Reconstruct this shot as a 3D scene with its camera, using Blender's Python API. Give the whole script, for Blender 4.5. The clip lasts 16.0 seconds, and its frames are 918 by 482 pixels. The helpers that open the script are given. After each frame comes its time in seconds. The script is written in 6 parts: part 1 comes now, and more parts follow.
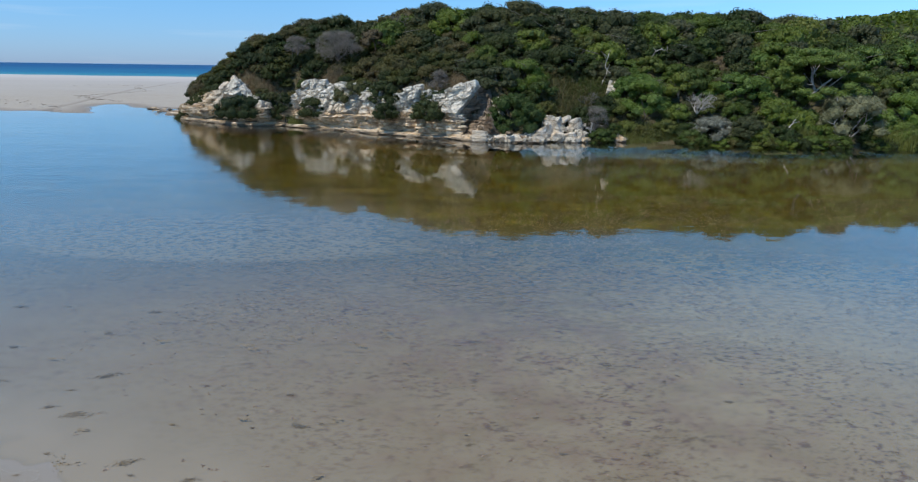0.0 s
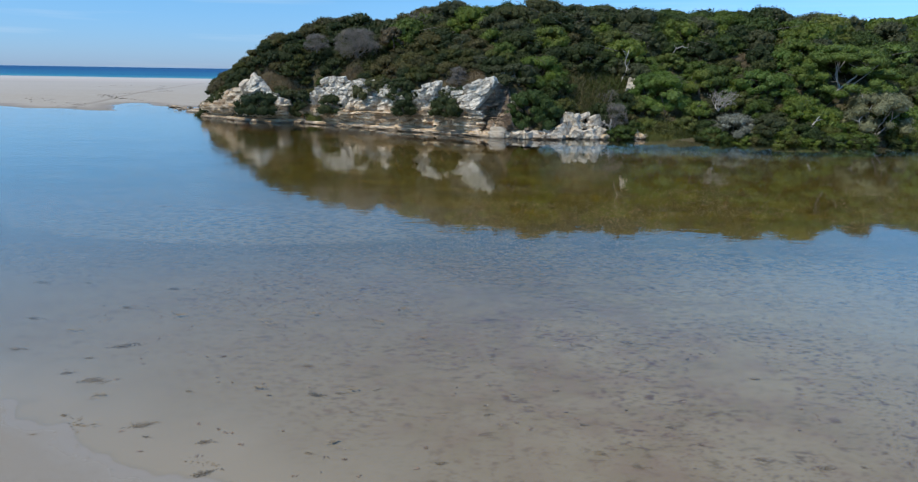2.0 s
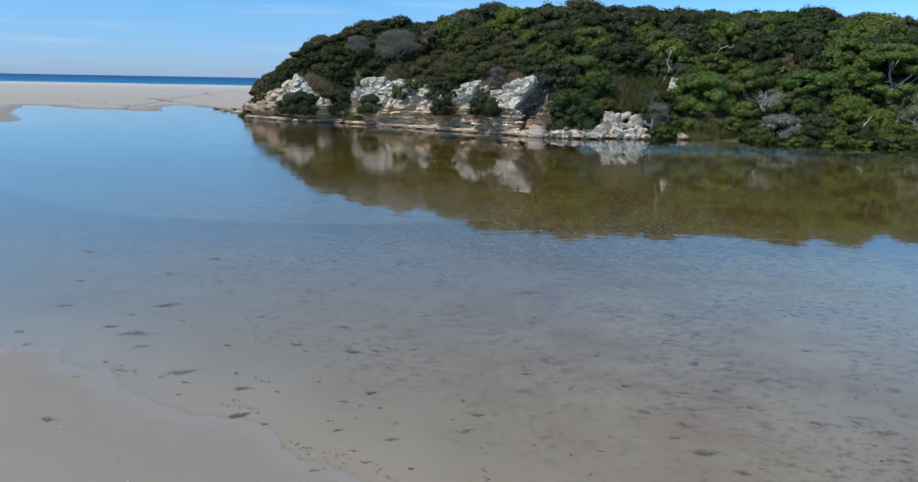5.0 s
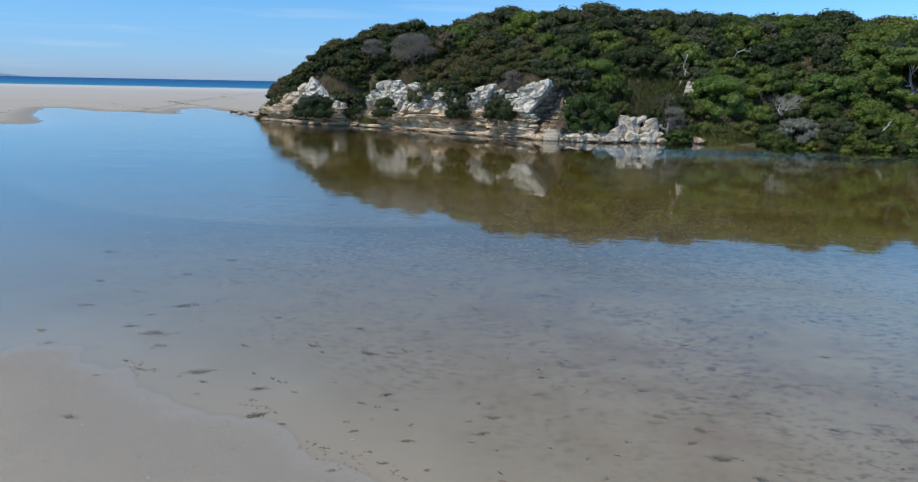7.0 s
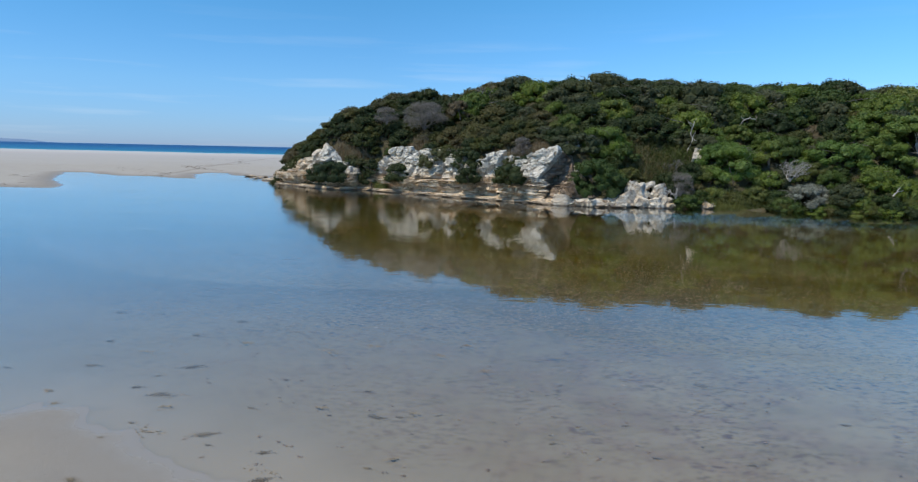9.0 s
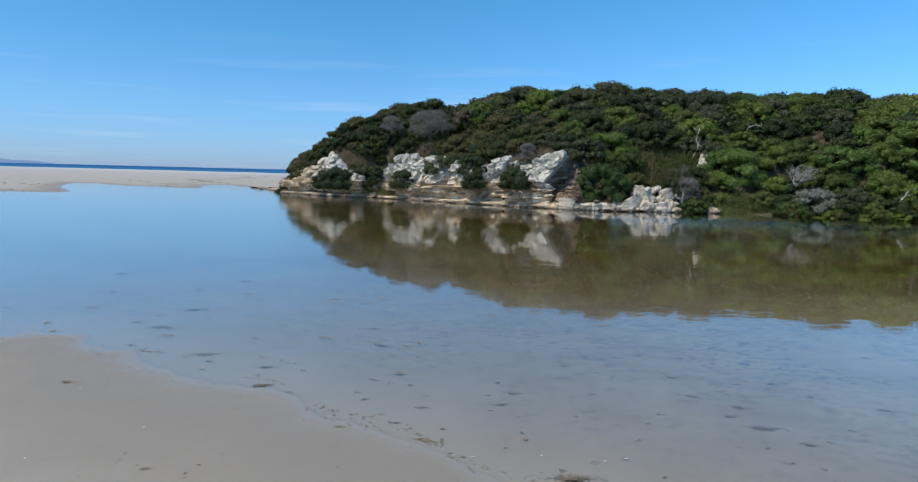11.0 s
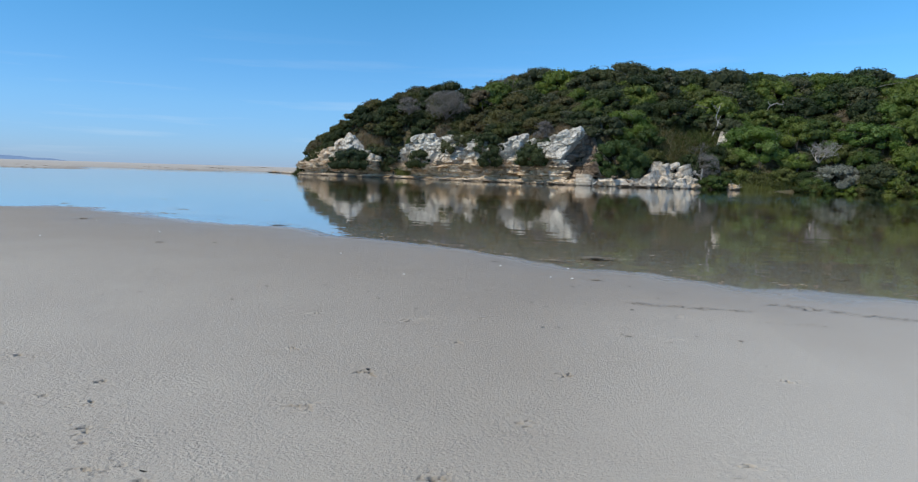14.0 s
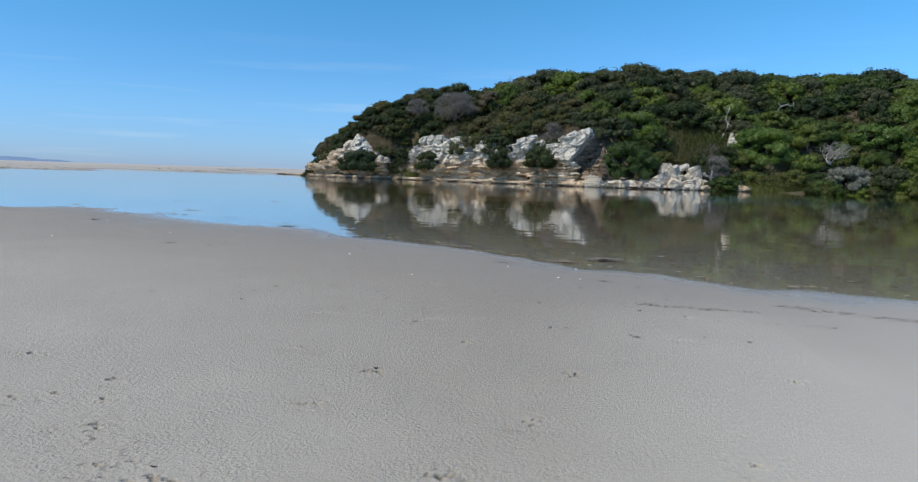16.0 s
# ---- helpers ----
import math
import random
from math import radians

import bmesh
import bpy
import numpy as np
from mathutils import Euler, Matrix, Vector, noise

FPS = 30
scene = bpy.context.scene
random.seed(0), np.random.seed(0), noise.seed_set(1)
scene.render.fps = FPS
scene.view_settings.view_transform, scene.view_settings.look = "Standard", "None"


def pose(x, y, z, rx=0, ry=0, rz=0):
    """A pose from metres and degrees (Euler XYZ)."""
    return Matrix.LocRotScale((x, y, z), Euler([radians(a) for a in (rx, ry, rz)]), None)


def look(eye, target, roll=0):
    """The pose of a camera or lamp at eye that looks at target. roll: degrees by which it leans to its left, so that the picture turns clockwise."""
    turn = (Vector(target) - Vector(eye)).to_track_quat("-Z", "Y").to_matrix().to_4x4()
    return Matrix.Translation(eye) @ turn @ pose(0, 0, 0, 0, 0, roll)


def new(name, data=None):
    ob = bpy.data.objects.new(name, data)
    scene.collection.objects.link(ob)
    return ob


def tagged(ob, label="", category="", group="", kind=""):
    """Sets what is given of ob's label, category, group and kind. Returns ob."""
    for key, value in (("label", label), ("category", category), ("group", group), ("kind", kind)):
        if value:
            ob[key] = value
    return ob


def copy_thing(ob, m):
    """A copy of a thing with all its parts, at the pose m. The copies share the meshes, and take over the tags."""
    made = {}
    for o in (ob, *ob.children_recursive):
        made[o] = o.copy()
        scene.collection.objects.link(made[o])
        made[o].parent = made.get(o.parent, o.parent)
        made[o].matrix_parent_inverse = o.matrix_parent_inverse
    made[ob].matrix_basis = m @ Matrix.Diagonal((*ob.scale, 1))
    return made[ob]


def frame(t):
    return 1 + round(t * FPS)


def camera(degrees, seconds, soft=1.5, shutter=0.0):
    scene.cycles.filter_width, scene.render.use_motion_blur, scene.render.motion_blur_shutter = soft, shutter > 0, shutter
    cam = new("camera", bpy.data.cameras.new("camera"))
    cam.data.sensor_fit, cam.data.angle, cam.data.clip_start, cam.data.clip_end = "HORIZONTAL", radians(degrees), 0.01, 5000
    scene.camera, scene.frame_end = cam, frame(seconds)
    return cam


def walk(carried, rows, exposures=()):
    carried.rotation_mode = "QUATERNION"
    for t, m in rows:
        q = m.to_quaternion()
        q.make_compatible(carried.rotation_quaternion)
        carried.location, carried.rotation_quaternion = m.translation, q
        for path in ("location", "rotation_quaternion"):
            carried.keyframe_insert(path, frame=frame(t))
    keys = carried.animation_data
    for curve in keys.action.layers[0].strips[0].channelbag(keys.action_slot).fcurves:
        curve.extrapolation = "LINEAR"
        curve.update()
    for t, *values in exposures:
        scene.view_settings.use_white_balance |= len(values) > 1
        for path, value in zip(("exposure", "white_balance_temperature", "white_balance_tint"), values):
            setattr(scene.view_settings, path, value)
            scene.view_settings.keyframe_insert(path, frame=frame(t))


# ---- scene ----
cam = camera(70.8, 16.0, soft=1.2)
PATH = [
    (0, (-0.197, -4.105, 5.947), (-0.181, -2.173, 5.429), 0.8),
    (0.5, (-0.208, -4.082, 5.75), (-0.201, -2.15, 5.234), 0.7),
    (1, (-0.228, -4.077, 5.545), (-0.226, -2.144, 5.032), 0.8),
    (1.5, (-0.23, -4.075, 5.391), (-0.233, -2.141, 4.881), 0.8),
    (2, (-0.243, -4.091, 5.302), (-0.278, -2.157, 4.795), 0.9),
    (2.5, (-0.249, -4.12, 5.159), (-0.316, -2.185, 4.656), 0.9),
    (3, (-0.265, -4.12, 4.952), (-0.354, -2.186, 4.45), 0.9),
    (3.5, (-0.265, -4.112, 4.692), (-0.372, -2.178, 4.196), 1.0),
    (4, (-0.272, -4.121, 4.483), (-0.392, -2.185, 3.993), 1.0),
    (6.5, (-0.309, -4.172, 4.404), (-0.491, -2.238, 3.927), 1.1),
    (7, (-0.326, -4.177, 4.417), (-0.515, -2.243, 3.945), 1.1),
    (7.5, (-0.323, -4.183, 4.415), (-0.523, -2.242, 3.976), 1.1),
    (8, (-0.324, -4.175, 4.394), (-0.532, -2.223, 4.008), 1.2),
    (8.5, (-0.322, -4.193, 4.392), (-0.539, -2.232, 4.06), 1.2),
    (9, (-0.321, -4.221, 4.39), (-0.549, -2.254, 4.112), 1.2),
    (9.2, (-0.318, -4.225, 4.332), (-0.549, -2.255, 4.074), 1.2),
    (11.3, (-0.355, -4.193, 2.468), (-0.605, -2.22, 2.26), 1.5),
    (11.5, (-0.332, -4.173, 2.278), (-0.593, -2.201, 2.064), 1.5),
    (12, (-0.334, -4.163, 1.796), (-0.6, -2.192, 1.583), 1.5),
    (12.5, (-0.336, -4.2, 1.421), (-0.61, -2.231, 1.208), 1.6),
    (13, (-0.334, -4.202, 1.111), (-0.612, -2.233, 0.899), 1.6),
    (13.5, (-0.344, -4.241, 0.87), (-0.63, -2.272, 0.659), 1.7),
    (14, (-0.347, -4.247, 0.725), (-0.638, -2.279, 0.516), 1.7),
    (14.5, (-0.351, -4.252, 0.709), (-0.648, -2.285, 0.5), 1.7),
    (15, (-0.349, -4.257, 0.708), (-0.653, -2.291, 0.501), 1.7),
    (15.5, (-0.349, -4.26, 0.714), (-0.658, -2.295, 0.508), 1.7),
    (16, (-0.342, -4.257, 0.72), (-0.659, -2.293, 0.515), 1.7),
]
walk(cam, [(t, look(eye, target, roll)) for t, eye, target, roll in PATH])

# ---- world, sun, exposure ----
SUN_AZ, SUN_EL = radians(236), radians(58)
world = bpy.data.worlds.new("world")
scene.world = world
world.use_nodes = True
wt = world.node_tree
sky = wt.nodes.new("ShaderNodeTexSky")
sky.sky_type, sky.sun_disc = "NISHITA", False
sky.sun_elevation, sky.sun_rotation = SUN_EL, SUN_AZ
sky.air_density, sky.dust_density, sky.ozone_density, sky.altitude = 1.0, 0.2, 4.0, 0
wt.nodes["Background"].inputs["Strength"].default_value = 0.15
# clear deep-blue air: the sky's colour by height over the horizon
wco = wt.nodes.new("ShaderNodeTexCoord")
wsep = wt.nodes.new("ShaderNodeSeparateXYZ")
wt.links.new(wco.outputs["Generated"], wsep.inputs[0])
wramp = wt.nodes.new("ShaderNodeValToRGB")
wel = wramp.color_ramp.elements
wel.new(0.1), wel.new(0.3)
for e, (p, c) in zip(wel, ((0.0, (0.36, 0.54, 1.0)), (0.09, (0.41, 0.68, 0.98)), (0.27, (0.32, 0.79, 0.965)), (0.7, (0.5, 0.84, 1.0)))):
    e.position, e.color = p, (*c, 1)
wt.links.new(wsep.outputs[2], wramp.inputs[0])
wmix = wt.nodes.new("ShaderNodeMix")
wmix.data_type, wmix.blend_type = "RGBA", "MULTIPLY"
wmix.inputs[0].default_value = 1.0
wside = wt.nodes.new("ShaderNodeMapRange")
wside.inputs["From Min"].default_value, wside.inputs["From Max"].default_value, wside.inputs["To Min"].default_value, wside.inputs["To Max"].default_value = -0.25, 0.7, 1.0, 1.33
wt.links.new(wsep.outputs[0], wside.inputs["Value"])
wgain = wt.nodes.new("ShaderNodeVectorMath")
wgain.operation = "SCALE"
wt.links.new(sky.outputs[0], wgain.inputs[0])
wt.links.new(wside.outputs[0], wgain.inputs["Scale"])
wt.links.new(wgain.outputs[0], wmix.inputs[6])
wt.links.new(wramp.outputs[0], wmix.inputs[7])
# faint high wisps low over the horizon
wmap = wt.nodes.new("ShaderNodeMapping")
wmap.inputs["Scale"].default_value = (2.2, 2.2, 34.0)
wt.links.new(wco.outputs["Generated"], wmap.inputs["Vector"])
wnoise = wt.nodes.new("ShaderNodeTexNoise")
wnoise.inputs["Scale"].default_value, wnoise.inputs["Detail"].default_value = 1.6, 6.0
wt.links.new(wmap.outputs[0], wnoise.inputs["Vector"])
wthin = wt.nodes.new("ShaderNodeMapRange")
wthin.inputs["From Min"].default_value, wthin.inputs["From Max"].default_value, wthin.inputs["To Max"].default_value = 0.56, 0.8, 0.22
wt.links.new(wnoise.outputs[0], wthin.inputs["Value"])
wlow = wt.nodes.new("ShaderNodeMapRange")
wlow.inputs["From Min"].default_value, wlow.inputs["From Max"].default_value = 0.2, 0.1
wt.links.new(wsep.outputs[2], wlow.inputs["Value"])
wfac = wt.nodes.new("ShaderNodeMath")
wfac.operation = "MULTIPLY"
wt.links.new(wthin.outputs[0], wfac.inputs[0])
wt.links.new(wlow.outputs[0], wfac.inputs[1])
wcloud = wt.nodes.new("ShaderNodeMix")
wcloud.data_type = "RGBA"
wcloud.inputs[7].default_value = (5.5, 6.0, 6.4, 1)
wt.links.new(wfac.outputs[0], wcloud.inputs[0])
wt.links.new(wmix.outputs[2], wcloud.inputs[6])
wt.links.new(wcloud.outputs[2], wt.nodes["Background"].inputs["Color"])

sun = new("sun", bpy.data.lights.new("sun", "SUN"))
sun.data.energy, sun.data.angle, sun.data.color = 4.0, radians(0.53), (1.0, 0.91, 0.77)
toward = Vector((math.sin(SUN_AZ) * math.cos(SUN_EL), math.cos(SUN_AZ) * math.cos(SUN_EL), math.sin(SUN_EL)))
sun.matrix_world = look(toward * 60, (0, 0, 0))


# ---- numbers of the plan ----
def lerp_table(x, table):
    xs, ys = zip(*table)
    return np.interp(x, xs, ys)


# headland's foot along the water, from the tip to the right
FOOT = [(-30.6, 69.8), (-29.0, 67.8), (-27.2, 66.3), (-23, 63.5), (-20.1, 62.0), (-17.4, 62.6), (-12.6, 59.7), (-7.65, 56.2), (-4.2, 54.0), (-0.6, 52.0),
        (2.9, 51.0), (5.8, 50.5), (10.9, 51.0), (14.0, 51.8), (17.4, 51.3), (20.8, 50.7), (24, 49.2), (27.3, 49.0), (31, 49.4),
        (35.3, 50.2), (40, 50.2), (60, 52), (100, 62)]
HEAD = FOOT + [(100, 150), (-20, 150), (-38, 104), (-35.5, 86), (-32.4, 73)]
# height of the crowns along the ridge
RIDGE = [(-31.5, 1.7), (-30, 3.2), (-28.6, 4.2), (-26.8, 5.6), (-24.6, 6.9), (-21.3, 8.6), (-17.5, 10.1), (-13.8, 11.0), (-11.3, 10.7), (-8.2, 11.8),
         (-5.7, 12.2), (-2.7, 12.3), (1, 12.2), (4, 12.2), (9, 12.5), (13.4, 12.8), (18.3, 12.5), (21.5, 12.4), (25.8, 12.4), (30, 12.1),
         (34, 11.7), (40, 10.9), (60, 10.6), (100, 11)]
# shore of the near sand
NEAR = [(-250, 24), (-60, 14), (-20, 6.6), (-12, 5.4), (-9.1, 4.9), (-8.4, 5.2), (-7, 5.0), (-5.2, 4.0), (-4.3, 3.6), (-3.5, 3.45), (-2.6, 2.7), (-1.9, 2.4),
        (-1.3, 2.1), (-0.6, 1.35), (0.15, 1.4), (0.7, 0.85), (0.95, 0.45), (1.45, 0.33), (2.05, 0.27), (4, -0.3), (10, -2.2), (30, -7), (100, -16), (300, -30)]
# lagoon's edge of the far beach, left to right
BEACH = [(-400, 38), (-120, 45), (-70, 49), (-51, 51.9), (-45.6, 52.3), (-48, 57), (-51.7, 61), (-58, 68), (-62.8, 74.6), (-69, 84), (-66, 84.6),
         (-62.8, 81.5), (-57, 78), (-53, 79), (-47.6, 75.6), (-43.6, 75.3), (-44.2, 77.5), (-46.2, 80), (-50, 87), (-51.6, 94), (-49.4, 93.5),
         (-45, 87.4), (-38, 84.6), (-32, 84), (-24, 90)]
BEACH_POLY = BEACH + [(-10, 306), (-20, 306), (-400, 306)]


def seg_dist(px, py, pts):
    best = np.full(px.shape, 1e9)
    for (ax, ay), (bx, by) in zip(pts[:-1], pts[1:]):
        dx, dy = bx - ax, by - ay
        k = np.clip(((px - ax) * dx + (py - ay) * dy) / (dx * dx + dy * dy), 0, 1)
        best = np.minimum(best, np.hypot(px - ax - k * dx, py - ay - k * dy))
    return best


def inside(px, py, poly):
    r = np.zeros(px.shape, bool)
    for (ax, ay), (bx, by) in zip(poly, poly[1:] + poly[:1]):
        c = (ay > py) != (by > py)
        with np.errstate(divide="ignore", invalid="ignore"):
            r ^= c & (px < (bx - ax) * (py - ay) / (by - ay + 1e-12) + ax)
    return r


def hashed(i, j, k, seed):
    h = np.sin(i * 127.1 + j * 311.7 + k * 74.7 + seed * 53.3) * 43758.5453
    return h - np.floor(h)


def vnoise(x, y, z=0.0, seed=0):
    """Smooth value noise, -1 to 1, one cell a unit."""
    x, y, z = np.broadcast_arrays(np.asarray(x, float), np.asarray(y, float), np.asarray(z, float))
    i, j, k = np.floor(x), np.floor(y), np.floor(z)
    f, g, h = x - i, y - j, z - k
    f, g, h = f * f * (3 - 2 * f), g * g * (3 - 2 * g), h * h * (3 - 2 * h)
    out = 0
    for a in (0, 1):
        for b in (0, 1):
            for c in (0, 1):
                out = out + hashed(i + a, j + b, k + c, seed) * (f if a else 1 - f) * (g if b else 1 - g) * (h if c else 1 - h)
    return out * 2 - 1


def fbm(x, y, z=0.0, octaves=4, seed=0):
    return sum(vnoise(x * 2 ** o, y * 2 ** o, z * 2 ** o, seed + o) / 2 ** o for o in range(octaves))


def head_s(x, y):
    """Metres inland from the headland's foot, negative outside."""
    d = seg_dist(x, y, HEAD + HEAD[:1])
    return np.where(inside(x, y, HEAD), d, -d)


def hill_z(x, y):
    s = head_s(x, y)
    ridge = lerp_table(x, RIDGE) - np.interp(x, [-30, -18, -8, 0], [0.4, 0.6, 1.8, 2.4]) - 0.3 * np.clip((x - 8) / 8, 0, 1)
    cliffy = np.clip((5.5 - x) / 3, 0, 1)
    top = np.interp(x, [-30, -22, -17, -10, 3], [3.0, 3.6, 3.4, 4.3, 4.4])
    reach = np.interp(x, [-29.5, -23, -16, -6, 4], [2.2, 4.5, 8, 11, 11.5])
    steep = s * np.interp(x, [-30, -24, -18], [1.9, 1.5, 1.0])
    rocky = np.interp(steep, [-1, 0, 1.2, 2.4, 3.6], [-0.8, -0.5, 0.15, 0.6, 1.0]) * top
    low = np.where(steep < 3.6, rocky, top + (ridge - top) * np.clip((steep - 3.6) / reach, 0, 1) ** 0.8)
    soft = np.interp(s, [-1, 0, 0.6, 2.5, 5, 9], [-0.5, 0.0, 0.35, 1.7, 4.2, 6.6])
    right = np.where(s < 9, soft, 6.6 + (ridge - 6.6) * np.clip((s - 9) / 8, 0, 1) ** 0.8)
    z = low * cliffy + right * (1 - cliffy)
    z = np.minimum(z, np.maximum(ridge + 0.1, s * 0.2))
    lumps = 0.3 * vnoise(x / 2.6, y / 2.6, 0, 5) + 0.12 * vnoise(x / 0.9, y / 0.9, 0, 6)
    return z + lumps * np.clip(s / 2.5, 0, 1)


# bird tracks: clusters of small pits in the wet sand
TRACKS = [(-1.82, -2.75), (-1.73, -2.7), (-1.66, -2.55), (-1.57, -2.74), (-1.47, -2.88), (-1.39, -2.97), (-1.28, -3.07), (-1.16, -3.1), (-2.1, -2.38), (-1.28, -2.02), (-0.94, -2.22), (-1.03, -2.58), (-0.58, -2.93),
          (-0.29, -2.08), (-0.1, -1.81), (0.18, -1.44), (-0.42, -2.56), (0.12, -2.71), (0.45, -1.95), (-1.0, -1.42), (-0.91, -1.34), (-0.68, -1.27), (-1.42, -1.39), (0.3, -0.9), (-0.71, -1.75)]
BIG_TRACKS = (4, 6, 10, 11, 12, 13)
PRINTS = []
_r = random.Random(4)
for _i, (cx, cy) in enumerate(TRACKS):
    turn, big = _r.uniform(-0.3, 0.5), _r.uniform(0.7, 1.1)
    spread = 0.021 if _i in BIG_TRACKS else 0.015
    for _ in range(_r.randint(10, 15) if _i in BIG_TRACKS else _r.randint(4, 8)):
        a, d = _r.uniform(0, 6.3), abs(_r.gauss(0, spread))
        PRINTS.append((cx + d * math.cos(a) * 1.6, cy + d * math.sin(a), turn + _r.choice((-0.6, 0, 0.6)) + _r.uniform(-0.3, 0.3), _r.uniform(0.6, 1.35) * big))


def ground_z(x, y, prints=False):
    near = lerp_table(x, NEAR) - y + 0.15 * vnoise(x / 0.7, y / 0.7, 0, 11) + 0.09 * vnoise(x / 0.22, y / 0.22, 0, 12)
    near = near + np.clip((-4 - x) / 3, 0, 1) * (0.5 * vnoise(x / 1.3, y / 1.3, 0, 19) + 0.25 * vnoise(x / 0.45, y / 0.45, 0, 20))
    zn = np.where(near > 0, 0.9 * (1 - np.exp(-near * 0.016 / 0.9)), np.interp(near, [-60, -25, -13, -10.5, -2, 0], [-0.9, -0.45, -0.22, -0.1, -0.032, 0]))
    d = seg_dist(x, y, BEACH)
    d = np.where(inside(x, y, BEACH_POLY), d, -d) + 0.35 * vnoise(x / 5, y / 5, 0, 13) + 0.2 * vnoise(x / 1.7, y / 1.7, 0, 14)
    zb = np.where(d > 0, 1.0 * (1 - np.exp(-d / 50)), 0.03 * d)
    zb = np.where(y > 270, np.minimum(zb, 1.0 - (y - 270) * 0.034), zb)
    zb = np.maximum(zb, -0.9 - 0.02 * np.maximum(y - 330, 0)) 
    z = np.maximum(zn, np.maximum(zb, -0.9))
    z = np.where(y > 300, np.minimum(z, -0.3 - (y - 300) * 0.02), z)
    z = np.maximum(z, -6.0)
    z = z + 0.003 * vnoise(x / 1.3, y / 1.3, 0, 15) + 0.0015 * vnoise(x / 0.45, y / 0.45, 0, 16) + 0.12 * np.clip(d / 30, 0, 1) * vnoise(x / 18, y / 9, 0, 17)
    if prints:
        dent, rims = np.zeros_like(z), np.zeros_like(z)
        for px, py, a, g in PRINTS:
            u, v = (x - px) * math.cos(a) + (y - py) * math.sin(a), (y - py) * math.cos(a) - (x - px) * math.sin(a)
            q = (u / (0.0095 * g)) ** 2 + (v / (0.0052 * g)) ** 2
            rim = (u / (0.011 * g)) ** 2 + ((v + 0.010 * g) / (0.006 * g)) ** 2
            dent, rims = np.maximum(dent, 0.028 * g * np.exp(-q ** 2)), np.maximum(rims, 0.0035 * g * np.exp(-rim))
        z = z - dent + rims * (dent < 0.002) + 0.0012 * vnoise(x / 0.012, y / 0.012, 0, 18)
    return z


# ---- mesh helpers ----
def np_mesh(name, verts, faces, material=None, smooth=False):
    me = bpy.data.meshes.new(name)
    verts, faces = np.asarray(verts, np.float32), np.asarray(faces, np.int32)
    n = faces.shape[1]
    me.vertices.add(len(verts))
    me.vertices.foreach_set("co", verts.ravel())
    me.loops.add(faces.size)
    me.loops.foreach_set("vertex_index", faces.ravel())
    me.polygons.add(len(faces))
    me.polygons.foreach_set("loop_start", np.arange(0, faces.size, n, dtype=np.int32))
    me.polygons.foreach_set("use_smooth", np.full(len(faces), smooth))
    me.update(calc_edges=True)
    me.validate()
    if material:
        me.materials.append(material)
    return me


def grid_faces(nu, nv):
    i = np.arange(nu * nv).reshape(nu, nv)
    return np.stack([i[:-1, :-1], i[1:, :-1], i[1:, 1:], i[:-1, 1:]], -1).reshape(-1, 4)


def part(name, me, parent, label=""):
    ob = new(name, me)
    ob.parent = parent
    return tagged(ob, label)


def thing(name, label, category, at=(0, 0, 0), group=""):
    ob = new(name)
    ob.empty_display_size = 0.2
    ob.matrix_basis = pose(*at)
    return tagged(ob, label, category, group)


def tube(points, radii, sides=6):
    """Verts and quads of a tapering limb."""
    pts = np.asarray(points, float)
    tang = np.gradient(pts, axis=0)
    tang /= np.linalg.norm(tang, axis=1)[:, None] + 1e-9
    ref = np.where(np.abs(tang[:, 2:3]) > 0.9, np.array([[1.0, 0, 0]]), np.array([[0, 0, 1.0]]))
    a = np.cross(tang, ref)
    a /= np.linalg.norm(a, axis=1)[:, None] + 1e-9
    b = np.cross(tang, a)
    w = np.linspace(0, 2 * math.pi, sides, endpoint=False)
    ring = a[:, None] * np.cos(w)[None, :, None] + b[:, None] * np.sin(w)[None, :, None]
    v = (pts[:, None] + ring * np.asarray(radii)[:, None, None]).reshape(-1, 3)
    i = np.arange(len(pts) * sides).reshape(len(pts), sides)
    j = np.roll(i, -1, axis=1)
    return v, np.stack([i[:-1], j[:-1], j[1:], i[1:]], -1).reshape(-1, 4)


def joined(pieces):
    vs, fs, n = [], [], 0
    for v, f in pieces:
        vs.append(v)
        fs.append(f + n)
        n += len(v)
    return np.concatenate(vs), np.concatenate(fs)


def leaf_quads(centres, normals, length, width, rng, tilt=0.7):
    n = len(centres)
    nor = normals + rng.normal(0, tilt, (n, 3))
    nor /= np.linalg.norm(nor, axis=1)[:, None] + 1e-9
    t = np.cross(nor, rng.normal(0, 1, (n, 3)))
    t /= np.linalg.norm(t, axis=1)[:, None] + 1e-9
    b = np.cross(nor, t)
    ln = (length * rng.uniform(0.6, 1.3, n))[:, None]
    wd = (width * rng.uniform(0.6, 1.3, n))[:, None]
    v = np.stack([centres - t * ln / 2, centres + b * wd / 2 + nor * wd * 0.2, centres + t * ln / 2, centres - b * wd / 2 + nor * wd * 0.2], 1).reshape(-1, 3)
    return v, np.arange(n * 4).reshape(-1, 4)


